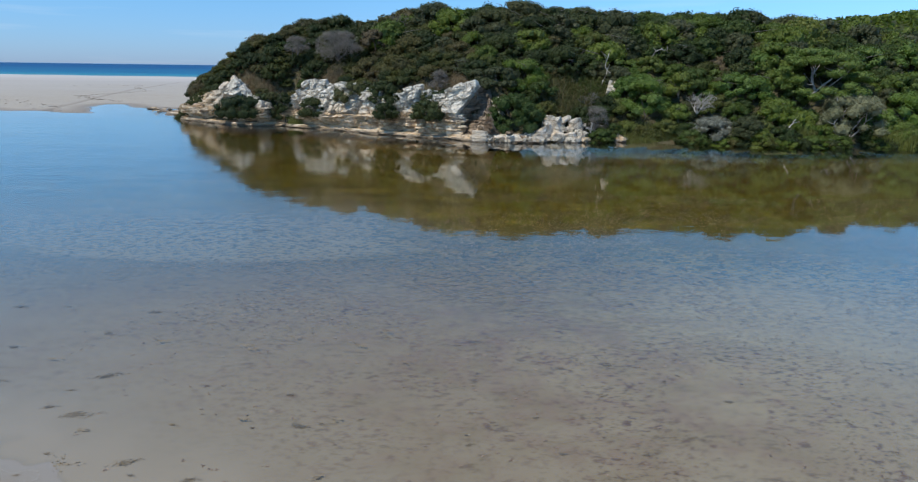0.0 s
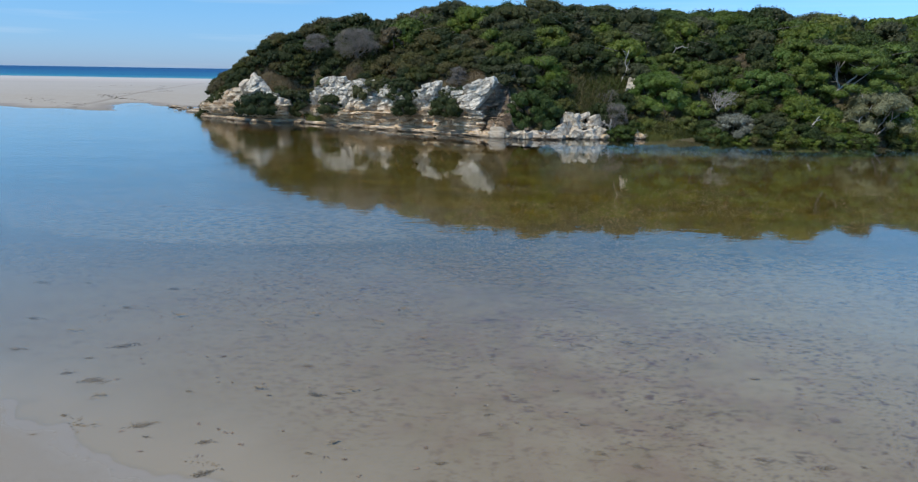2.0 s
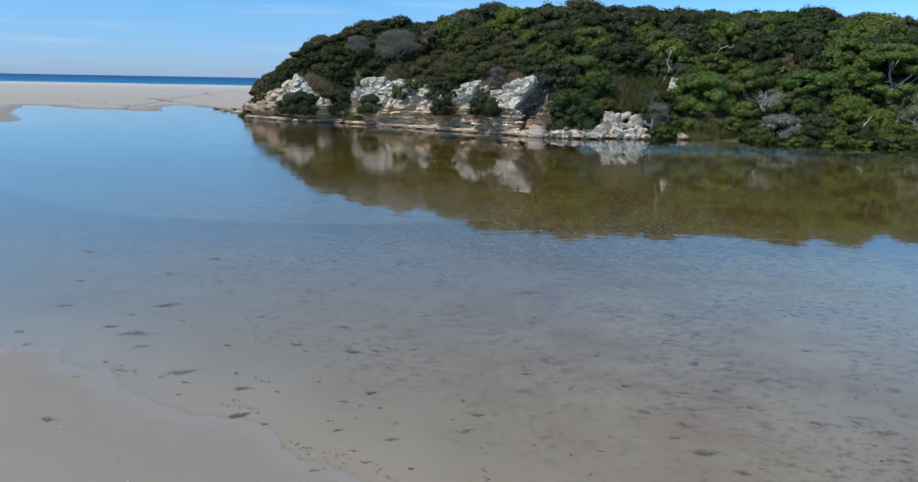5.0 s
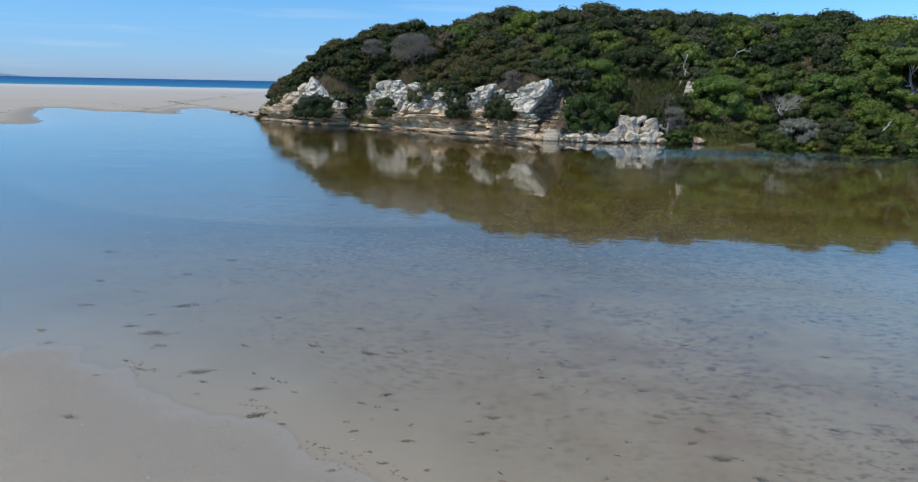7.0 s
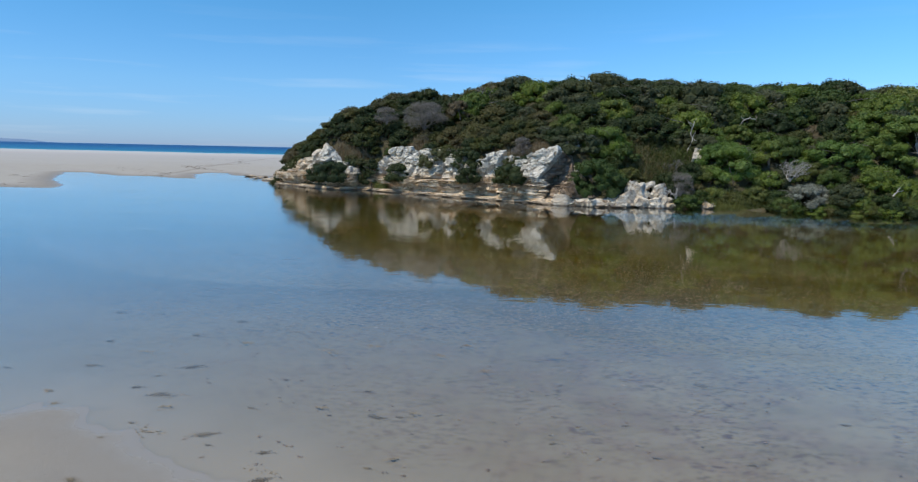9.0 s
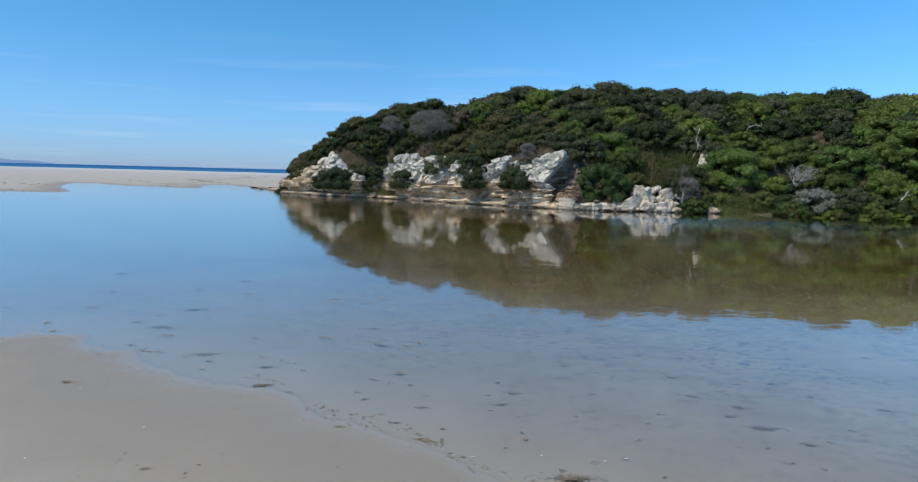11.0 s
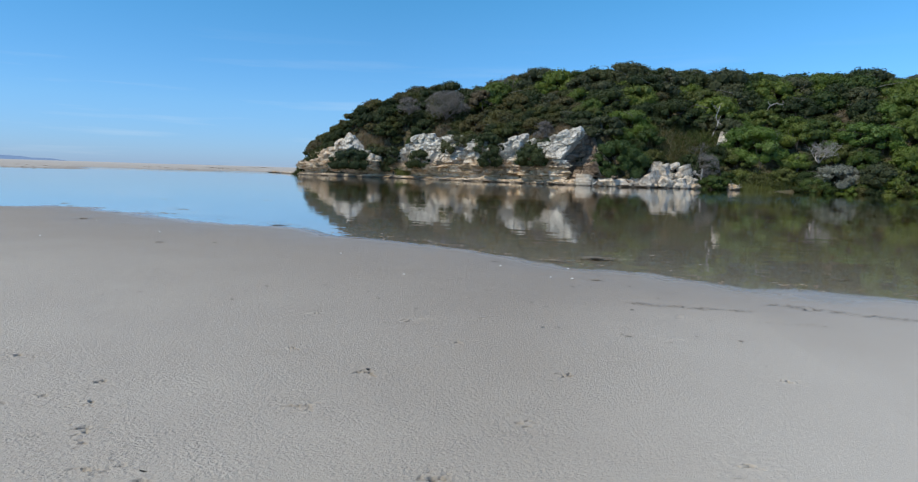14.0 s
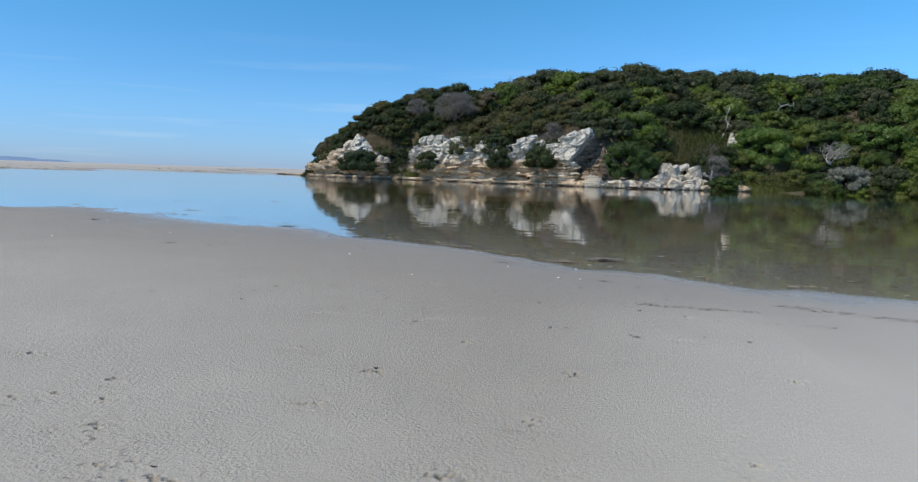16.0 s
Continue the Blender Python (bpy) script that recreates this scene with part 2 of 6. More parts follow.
def ball(subdiv):
    bm = bmesh.new()
    bmesh.ops.create_icosphere(bm, subdivisions=subdiv, radius=1)
    v = np.array([p.co for p in bm.verts])
    f = np.array([[p.index for p in q.verts] for q in bm.faces])
    bm.free()
    return v, f


BALL1, BALL2, BALL3 = ball(1), ball(3), ball(4)


# ---- materials ----
def material(name):
    m = bpy.data.materials.new(name)
    m.use_nodes = True
    m.node_tree.nodes.clear()
    return m, m.node_tree


def node(tree, kind, **sets):
    n = tree.nodes.new(kind)
    for key, value in sets.items():
        if key in n.inputs.keys():
            sock = n.inputs[key]
        else:
            sock = n.inputs[key.replace("_", " ")]
        if isinstance(value, bpy.types.NodeSocket):
            tree.links.new(value, sock)
        else:
            sock.default_value = value
    return n


def ramp(tree, fac, stops, mode="LINEAR"):
    n = tree.nodes.new("ShaderNodeValToRGB")
    n.color_ramp.interpolation = mode
    el = n.color_ramp.elements
    while len(el) < len(stops):
        el.new(0.5)
    for e, (p, c) in zip(el, stops):
        e.position, e.color = p, (*c, 1)
    tree.links.new(fac, n.inputs[0])
    return n.outputs[0]


def mixc(tree, fac, a, b, blend="MIX"):
    n = tree.nodes.new("ShaderNodeMix")
    n.data_type, n.blend_type = "RGBA", blend
    for sock, value in ((n.inputs[0], fac), (n.inputs[6], a), (n.inputs[7], b)):
        if isinstance(value, bpy.types.NodeSocket):
            tree.links.new(value, sock)
        else:
            sock.default_value = value if isinstance(value, float) else (*value, 1)
    return n.outputs[2]


def maths(tree, op, a, b=0.0, c=0.0):
    n = tree.nodes.new("ShaderNodeMath")
    n.operation = op
    for sock, value in zip(n.inputs, (a, b, c)):
        if isinstance(value, bpy.types.NodeSocket):
            tree.links.new(value, sock)
        else:
            sock.default_value = value
    return n.outputs[0]


def remap(tree, v, a, b, lo=0.0, hi=1.0):
    n = node(tree, "ShaderNodeMapRange", Value=v, From_Min=a, From_Max=b, To_Min=lo, To_Max=hi)
    return n.outputs[0]


def noise_tex(tree, vec, scale, detail=4.0, rough=0.55, stretch=None):
    if stretch:
        vec = node(tree, "ShaderNodeMapping", Vector=vec, Scale=stretch).outputs[0]
    return node(tree, "ShaderNodeTexNoise", Vector=vec, Scale=scale, Detail=detail, Roughness=rough).outputs[0]


def finish(tree, shader):
    out = tree.nodes.new("ShaderNodeOutputMaterial")
    tree.links.new(shader, out.inputs[0])


def position(tree):
    geo = tree.nodes.new("ShaderNodeNewGeometry")
    xyz = node(tree, "ShaderNodeSeparateXYZ", Vector=geo.outputs["Position"])
    return geo.outputs["Position"], xyz.outputs


def sand_material():
    m, t = material("wet_sand")
    pos, (x, y, z) = position(t)
    big, mid, fine = noise_tex(t, pos, 0.35, 5), noise_tex(t, pos, 2.3, 5), noise_tex(t, pos, 130, 3)
    col = ramp(t, mid, [(0.3, (0.385, 0.353, 0.297)), (0.7, (0.42, 0.387, 0.326))])
    col = mixc(t, remap(t, big, 0.35, 0.7, 0.0, 0.6), col, (0.35, 0.318, 0.272))
    col = mixc(t, remap(t, fine, 0.35, 0.75, 0.0, 0.45), col, (0.27, 0.235, 0.195))
    col = mixc(t, remap(t, noise_tex(t, pos, 330, 2, 0.5), 0.61, 0.68, 0.0, 0.5), col, (0.18, 0.16, 0.135))
    # dry pale sand on the crest of the far beach
    col = mixc(t, remap(t, maths(t, "ADD", z, maths(t, "MULTIPLY", noise_tex(t, pos, 0.06, 4), 0.3)), 0.5, 1.1, 0.0, 0.85), col, (0.4, 0.385, 0.36))
    col = mixc(t, remap(t, maths(t, "ADD", y, maths(t, "MULTIPLY", noise_tex(t, pos, 0.05, 4, 0.5, (0.3, 1, 1)), 60.0)), 210, 290, 0.0, 0.75), col, (0.52, 0.505, 0.49))
    # paler sand on the right: the wet sand's sheen put into its colour
    col = mixc(t, maths(t, "MULTIPLY", remap(t, maths(t, "ADD", x, maths(t, "MULTIPLY", big, 1.5)), 0.3, 2.4, 0.0, 0.8), maths(t, "MULTIPLY", remap(t, z, 0.0, 0.04), remap(t, x, 2.5, 6.0, 1.0, 0.35))), col, (0.575, 0.553, 0.488))
    # sand toned by height about the waterline, less so on the right
    col = mixc(t, maths(t, "MULTIPLY", remap(t, z, 0.075, 0.015, 0.0, 0.9), remap(t, maths(t, "ADD", x, maths(t, "MULTIPLY", big, 1.5)), 0.3, 2.4, 1.0, 0.3)), col, (0.222, 0.193, 0.153))
    col = mixc(t, maths(t, "MULTIPLY", remap(t, z, -0.008, -0.001, 0.0, 0.65), remap(t, z, 0.055, 0.0)), col, (0.27, 0.242, 0.205))
    # bed lightened just underwater, making up in colour for light the water takes
    col = mixc(t, maths(t, "MULTIPLY", remap(t, z, 0.001, -0.003), remap(t, z, -0.1, -0.03)), col, (0.25, 0.218, 0.166))
    col = mixc(t, maths(t, "MULTIPLY", remap(t, z, 0.0, -0.002), remap(t, z, -0.03, -0.006)), col, (0.285, 0.248, 0.196))
    # silty brown film on the bed
    wet = remap(t, z, -0.03, -0.13)
    col = mixc(t, wet, col, ramp(t, mid, [(0.3, (0.155, 0.112, 0.042)), (0.7, (0.2, 0.148, 0.06))]))
    pale = maths(t, "MULTIPLY", maths(t, "MULTIPLY", remap(t, x, -1, 6), remap(t, y, 24, 12)), wet)
    col = mixc(t, maths(t, "MULTIPLY", pale, 0.85), col, (0.34, 0.285, 0.165))
    mud = maths(t, "MULTIPLY", maths(t, "MULTIPLY", remap(t, y, 27, 15), remap(t, x, 4, -1)), wet)
    col = mixc(t, maths(t, "MULTIPLY", mud, 0.75), col, (0.262, 0.2, 0.118))
    col = mixc(t, maths(t, "MULTIPLY", remap(t, y, 12, 19, 0.0, 0.6), wet), col, (0.215, 0.165, 0.05))
    # broad stains of silt and rotting leaves over the bed
    stain = maths(t, "MULTIPLY", remap(t, noise_tex(t, pos, 0.75, 5, 0.62, (0.8, 1.1, 1)), 0.4, 0.6, 0.12, 0.72), remap(t, z, -0.012, -0.06))
    stain = maths(t, "MULTIPLY", stain, maths(t, "MULTIPLY", remap(t, x, -4, 0.5, 0.35, 1.0), remap(t, x, 3, 9, 1.0, 0.25)))
    col = mixc(t, stain, col, ramp(t, noise_tex(t, pos, 1.7, 3), [(0.4, (0.19, 0.13, 0.09)), (0.6, (0.18, 0.138, 0.078))]))
    # dead leaves trodden into the silt, and a bank's edge
    spread = remap(t, noise_tex(t, pos, 0.5, 4, 0.6), 0.38, 0.6, 0.35, 1.0)
    flecks = maths(t, "MAXIMUM", remap(t, noise_tex(t, pos, 7.5, 5, 0.65, (0.7, 1.1, 1)), 0.53, 0.63), remap(t, noise_tex(t, pos, 17, 4, 0.6, (0.6, 1.0, 1)), 0.56, 0.65))
    flecks = maths(t, "MULTIPLY", maths(t, "MULTIPLY", flecks, spread), remap(t, x, 4, 12, 1.0, 0.7))
    fleck_tint = ramp(t, noise_tex(t, pos, 2.9, 2), [(0.4, (0.11, 0.058, 0.042)), (0.5, (0.075, 0.048, 0.038)), (0.6, (0.1, 0.07, 0.034))])
    zone = maths(t, "MULTIPLY", remap(t, maths(t, "ADD", y, maths(t, "MULTIPLY", x, 0.6)), -1.0, 9.0), remap(t, z, -0.01, -0.04))
    bank = maths(t, "ADD", maths(t, "MULTIPLY", maths(t, "POWER", maths(t, "ADD", x, 9.0), 2.0), 0.035), 15.6)
    off = maths(t, "SUBTRACT", maths(t, "ADD", y, maths(t, "MULTIPLY", noise_tex(t, pos, 0.4, 4), 1.0)), bank)
    left = remap(t, x, 1, -4)
    bar = maths(t, "MULTIPLY", maths(t, "MULTIPLY", remap(t, off, 0.3, 0.9), left), remap(t, y, 30, 22))
    rim = maths(t, "MULTIPLY", maths(t, "MULTIPLY", remap(t, off, -4, 0.2), remap(t, off, 0.9, 0.3)), left)
    col = mixc(t, maths(t, "MULTIPLY", maths(t, "MULTIPLY", flecks, zone), maths(t, "SUBTRACT", 0.95, maths(t, "MULTIPLY", bar, 0.85))), col, fleck_tint)
    col = mixc(t, maths(t, "MULTIPLY", rim, 0.4), col, (0.10, 0.08, 0.06))
    col = mixc(t, maths(t, "MULTIPLY", bar, 0.4), col, (0.27, 0.235, 0.18))
    # weed where the lagoon is deeper
    shift = maths(t, "ADD", y, maths(t, "MULTIPLY", x, 0.08))
    edge = maths(t, "ADD", shift, maths(t, "MULTIPLY", noise_tex(t, pos, 0.12, 4), 8.0))
    deep = maths(t, "MULTIPLY", remap(t, edge, 17, 28), remap(t, z, -0.12, -0.24))
    deep = maths(t, "MULTIPLY", deep, maths(t, "SUBTRACT", 1.0, bar))
    deep = maths(t, "MULTIPLY", deep, remap(t, x, 12, 26, 1.0, 0.4))
    weed = ramp(t, noise_tex(t, pos, 0.55, 6, 0.65, (0.6, 1.6, 1)), [(0.36, (0.075, 0.056, 0.003)), (0.5, (0.15, 0.108, 0.007)), (0.65, (0.25, 0.175, 0.02))])
    tufts = remap(t, noise_tex(t, pos, 5.0, 5, 0.68, (0.8, 1.15, 1)), 0.48, 0.58, 0.0, 0.92)
    weed = mixc(t, tufts, weed, (0.028, 0.02, 0.004))
    col = mixc(t, maths(t, "MULTIPLY", maths(t, "MULTIPLY", tufts, wet), remap(t, edge, 12, 21, 0.0, 0.85)), col, (0.055, 0.036, 0.014))
    col = mixc(t, deep, col, weed)
    warp = node(t, "ShaderNodeVectorMath", Vector=pos)
    warp.operation = "ADD"
    jitter = t.nodes.new("ShaderNodeTexNoise")
    jitter.inputs["Scale"].default_value = 40
    shrink = node(t, "ShaderNodeVectorMath")
    shrink.operation = "SCALE"
    shrink.inputs["Scale"].default_value = 0.02
    t.links.new(pos, jitter.inputs["Vector"])
    t.links.new(jitter.outputs["Color"], shrink.inputs[0])
    t.links.new(shrink.outputs[0], warp.inputs[1])
    dimple = node(t, "ShaderNodeTexVoronoi", Vector=warp.outputs[0], Scale=85)
    patch = maths(t, "MULTIPLY", remap(t, noise_tex(t, pos, 9, 3), 0.35, 0.65, 0.35, 1.0), remap(t, maths(t, "SUBTRACT", x, maths(t, "MULTIPLY", y, 0.35)), 0.5, 1.5, 1.0, 0.3))
    h = maths(t, "ADD", maths(t, "MULTIPLY", noise_tex(t, pos, 230, 4, 0.65), 0.8), maths(t, "MULTIPLY", maths(t, "MULTIPLY", remap(t, dimple.outputs[0], 0.1, 0.6), patch), 0.55))
    h = maths(t, "ADD", h, maths(t, "MULTIPLY", noise_tex(t, pos, 60, 4, 0.6), 0.5))
    film = remap(t, maths(t, "ADD", z, maths(t, "MULTIPLY", maths(t, "SUBTRACT", noise_tex(t, pos, 3.5, 5, 0.6), 0.5), 0.006)), 0.0005, 0.008, 1.0, 0.0)
    bump = node(t, "ShaderNodeBump", Height=h, Strength=maths(t, "MULTIPLY", remap(t, film, 0.0, 1.0, 0.75, 0.1), remap(t, maths(t, "SUBTRACT", x, maths(t, "MULTIPLY", y, 0.35)), 0.5, 1.5, 1.0, 0.5)), Distance=0.008)
    wetline = maths(t, "ADD", z, maths(t, "MULTIPLY", maths(t, "SUBTRACT", noise_tex(t, pos, 1.7, 4), 0.5), 0.02))
    rough = maths(t, "MULTIPLY", remap(t, wetline, 0.002, 0.03, 0.4, 0.7), remap(t, film, 0.0, 1.0, 1.0, 0.35))
    b = node(t, "ShaderNodeBsdfPrincipled", Base_Color=col, Roughness=rough, Normal=bump.outputs[0])
    t.links.new(maths(t, "MAXIMUM", maths(t, "MAXIMUM", remap(t, wetline, 0.002, 0.03, 0.2, 0.14), remap(t, film, 0.0, 1.0, 0.0, 0.4)), remap(t, z, 0.03, 0.09, 0.2, 0.14)), b.inputs["Specular IOR Level"])
    finish(t, b.outputs[0])
    return m


def water_material():
    m, t = material("clear_lagoon_water")
    pos, (x, y, z) = position(t)
    a = noise_tex(t, pos, 1.1, 3, 0.5, (0.55, 1.0, 1))
    b = noise_tex(t, pos, 0.22, 2, 0.5)
    h = maths(t, "ADD", a, maths(t, "MULTIPLY", b, 0.6))
    h = maths(t, "ADD", h, maths(t, "MULTIPLY", noise_tex(t, pos, 4.5, 2, 0.5, (0.6, 1, 1)), 0.3))
    fine = noise_tex(t, pos, 2.4, 3, 0.55, (0.2, 1.5, 1))
    patchy = remap(t, noise_tex(t, pos, 0.16, 3, 0.5, (0.6, 1.6, 1)), 0.46, 0.62)
    h = maths(t, "ADD", h, maths(t, "MULTIPLY", maths(t, "MULTIPLY", fine, patchy), 0.8))
    # breeze on the open reach towards the sea
    breeze = maths(t, "MULTIPLY", remap(t, x, -4, -24), remap(t, y, 13, 34))
    amount = maths(t, "ADD", maths(t, "MULTIPLY", breeze, 0.011), 0.0031)
    h = maths(t, "MULTIPLY", h, amount)
    bump = node(t, "ShaderNodeBump", Height=h, Strength=1.0, Distance=1.0)
    clear = node(t, "ShaderNodeBsdfTransparent", Color=(0.975, 0.965, 0.92, 1))
    gloss = node(t, "ShaderNodeBsdfGlossy", Color=(1, 1, 1, 1), Roughness=0.015, Normal=bump.outputs[0])
    lw = node(t, "ShaderNodeLayerWeight", Blend=0.5, Normal=bump.outputs[0])
    fr = maths(t, "MULTIPLY_ADD", maths(t, "POWER", lw.outputs["Facing"], 5.0), 0.98, 0.02)
    mix = node(t, "ShaderNodeMixShader", Fac=fr)
    t.links.new(clear.outputs[0], mix.inputs[1])
    t.links.new(gloss.outputs[0], mix.inputs[2])
    finish(t, mix.outputs[0])
    return m


def sea_material():
    m, t = material("blue_sea_water")
    pos, (x, y, z) = position(t)
    col = ramp(t, remap(t, y, 300, 1500), [(0.0, (0.05, 0.30, 0.36)), (0.12, (0.012, 0.14, 0.27)), (0.6, (0.004, 0.065, 0.2))])
    streak = noise_tex(t, pos, 0.02, 4, 0.6, (0.3, 2.0, 1))
    col = mixc(t, remap(t, streak, 0.4, 0.7, 0.0, 0.5), col, (0.006, 0.06, 0.15))
    bump = node(t, "ShaderNodeBump", Height=noise_tex(t, pos, 0.5, 4), Strength=1.0, Distance=0.5)
    b = node(t, "ShaderNodeBsdfPrincipled", Base_Color=col, Roughness=0.5, Normal=bump.outputs[0])
    b.inputs["Specular IOR Level"].default_value = 0.25
    finish(t, b.outputs[0])
    return m


def rock_material(name="weathered_limestone", banded=True, pale=1.0, brown=0.0):
    m, t = material(name)
    pos, (x, y, z) = position(t)
    n1, n2, n3 = noise_tex(t, pos, 0.9, 5), noise_tex(t, pos, 4, 8, 0.72), noise_tex(t, pos, 1.6, 5, 0.6, (0.4, 0.4, 3.0))
    white = ramp(t, n2, [(0.3, (0.2, 0.18, 0.145)), (0.41, (0.56 * pale, 0.52 * pale, 0.44 * pale)), (0.57, (0.82 * pale, 0.78 * pale, 0.69 * pale))])
    tan = ramp(t, n3, [(0.3, (0.3, 0.215, 0.13)), (0.42, (0.64, 0.46, 0.27)), (0.58, (0.84, 0.71, 0.54))])
    level = maths(t, "ADD", z, maths(t, "MULTIPLY", maths(t, "SUBTRACT", n1, 0.5), 3.2))
    low = maths(t, "MAXIMUM", remap(t, level, 2.5, 1.5), remap(t, maths(t, "ADD", x, maths(t, "MULTIPLY", n1, 4.0)), -21.0, -25.0, 0.0, 0.8))
    col = mixc(t, low, white, tan) if banded else mixc(t, remap(t, n1, 0.4, 0.7, 0.15, 0.75), white, tan)
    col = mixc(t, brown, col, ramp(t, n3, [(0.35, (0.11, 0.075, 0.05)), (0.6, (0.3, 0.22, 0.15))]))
    lichen = remap(t, noise_tex(t, pos, 2.2, 6, 0.68, (1, 1, 0.6)), 0.57, 0.66, 0.0, 0.45)
    col = mixc(t, remap(t, noise_tex(t, pos, 1.3, 5, 0.7, (2.2, 2.2, 0.35)), 0.57, 0.66, 0.0, 0.4), col, (0.2, 0.165, 0.12))
    col = mixc(t, lichen, col, (0.12, 0.11, 0.09))
    col = mixc(t, remap(t, maths(t, "ADD", z, maths(t, "MULTIPLY", n2, 0.4)), *((0.44, 0.27) if banded else (0.34, 0.24)), 0.0, 0.88), col, (0.1, 0.08, 0.056))
    tilt = node(t, "ShaderNodeMapping", Vector=pos)
    tilt.inputs["Scale"].default_value, tilt.inputs["Rotation"].default_value = (0.3, 0.3, 3.2), (0.15, 0.42, 0.0)
    strata = noise_tex(t, tilt.outputs[0], 1.5, 6, 0.65)
    cells = node(t, "ShaderNodeTexVoronoi", Vector=pos, Scale=0.75)
    cells.feature = "DISTANCE_TO_EDGE"
    split = remap(t, maths(t, "ADD", cells.outputs[0], maths(t, "MULTIPLY", maths(t, "SUBTRACT", n2, 0.5), 0.3)), 0.0, 0.07, 0.0, 0.8)
    h = maths(t, "ADD", maths(t, "ADD", n2, split), maths(t, "MULTIPLY", strata, 2.2))
    bump = node(t, "ShaderNodeBump", Height=h, Strength=1.0, Distance=0.16)
    b = node(t, "ShaderNodeBsdfPrincipled", Base_Color=col, Roughness=0.9, Normal=bump.outputs[0])
    finish(t, b.outputs[0])
    return m


def soil_material():
    m, t = material("scrubby_soil")
    pos, _ = position(t)
    col = ramp(t, noise_tex(t, pos, 0.8, 6, 0.65), [(0.3, (0.06, 0.058, 0.028)), (0.52, (0.09, 0.078, 0.042)), (0.75, (0.16, 0.125, 0.075))])
    bump = node(t, "ShaderNodeBump", Height=noise_tex(t, pos, 4, 6), Strength=0.8, Distance=0.2)
    b = node(t, "ShaderNodeBsdfPrincipled", Base_Color=col, Roughness=0.95, Normal=bump.outputs[0])
    finish(t, b.outputs[0])
    return m


def leaf_material(name, stops, spread=0.22, translucent=0.25):
    m, t = material(name)
    info = t.nodes.new("ShaderNodeObjectInfo")
    geo = t.nodes.new("ShaderNodeNewGeometry")
    col = ramp(t, info.outputs["Random"], stops)
    hue = node(t, "ShaderNodeHueSaturation", Color=col, Value=remap(t, geo.outputs["Random Per Island"], 0, 1, 1 - spread, 1 + spread),
               Saturation=remap(t, geo.outputs["Random Per Island"], 0, 1, 1.1, 0.85))
    d = node(t, "ShaderNodeBsdfPrincipled", Base_Color=hue.outputs[0], Roughness=0.6)
    d.inputs["Specular IOR Level"].default_value = 0.3
    tr = node(t, "ShaderNodeBsdfTranslucent", Color=hue.outputs[0])
    mix = node(t, "ShaderNodeMixShader", Fac=translucent)
    t.links.new(d.outputs[0], mix.inputs[1])
    t.links.new(tr.outputs[0], mix.inputs[2])
    finish(t, mix.outputs[0])
    return m


def wood_material(name, dark, light):
    m, t = material(name)
    pos, _ = position(t)
    col = ramp(t, noise_tex(t, pos, 6, 5, 0.6, (1, 1, 0.3)), [(0.3, dark), (0.7, light)])
    bump = node(t, "ShaderNodeBump", Height=noise_tex(t, pos, 25, 4), Strength=0.6, Distance=0.02)
    b = node(t, "ShaderNodeBsdfPrincipled", Base_Color=col, Roughness=0.9, Normal=bump.outputs[0])
    finish(t, b.outputs[0])
    return m


def haze_material(name, near, far):
    m, t = material(name)
    pos, _ = position(t)
    col = ramp(t, noise_tex(t, pos, 0.006, 4), [(0.35, near), (0.65, far)])
    b = node(t, "ShaderNodeBsdfPrincipled", Base_Color=col, Roughness=1.0)
    b.inputs["Specular IOR Level"].default_value = 0.0
    finish(t, b.outputs[0])
    return m


PALE_ROCK = rock_material("pale_limestone", False, 0.86)
BROWN_ROCK = rock_material("shaded_brown_limestone", True, 1.0, 0.85)
SAND, WATER, SEA, ROCK, SOIL = sand_material(), water_material(), sea_material(), rock_material(), soil_material()
BUSH_LEAF = leaf_material("glossy_bush_leaf", [(0.0, (0.036, 0.07, 0.014)), (1.0, (0.05, 0.085, 0.018))])
DARK_LEAF = leaf_material("dark_shrub_leaf", [(0.0, (0.025, 0.041, 0.011)), (0.3, (0.037, 0.054, 0.013)), (0.5, (0.053, 0.065, 0.013)), (0.62, (0.077, 0.083, 0.016)), (0.75, (0.058, 0.058, 0.02)), (0.88, (0.092, 0.088, 0.023)), (1.0, (0.096, 0.08, 0.033))])
BROWN_LEAF = leaf_material("half_dead_leaf", [(0.0, (0.1, 0.08, 0.04)), (1.0, (0.12, 0.095, 0.055))])
# shade put into the leaf colour, as sunlit cliff bushes came out too bright
SHADED_LEAF = leaf_material("shaded_green_leaf", [(0.0, (0.026, 0.042, 0.011)), (0.5, (0.047, 0.064, 0.017)), (1.0, (0.082, 0.086, 0.029))])
GREEN_LEAF = leaf_material("green_tree_leaf", [(0.0, (0.029, 0.05, 0.010)), (0.3, (0.051, 0.082, 0.013)), (0.55, (0.079, 0.12, 0.016)), (0.75, (0.116, 0.16, 0.019)), (0.88, (0.088, 0.1, 0.027)), (1.0, (0.143, 0.175, 0.027))])
SCRUB = leaf_material("olive_scrub", [(0.0, (0.085, 0.1, 0.025)), (0.6, (0.13, 0.135, 0.038)), (1.0, (0.17, 0.145, 0.06))])
OLIVE_LEAF = leaf_material("dusty_olive_leaf", [(0.0, (0.05, 0.062, 0.024)), (1.0, (0.085, 0.093, 0.042))])
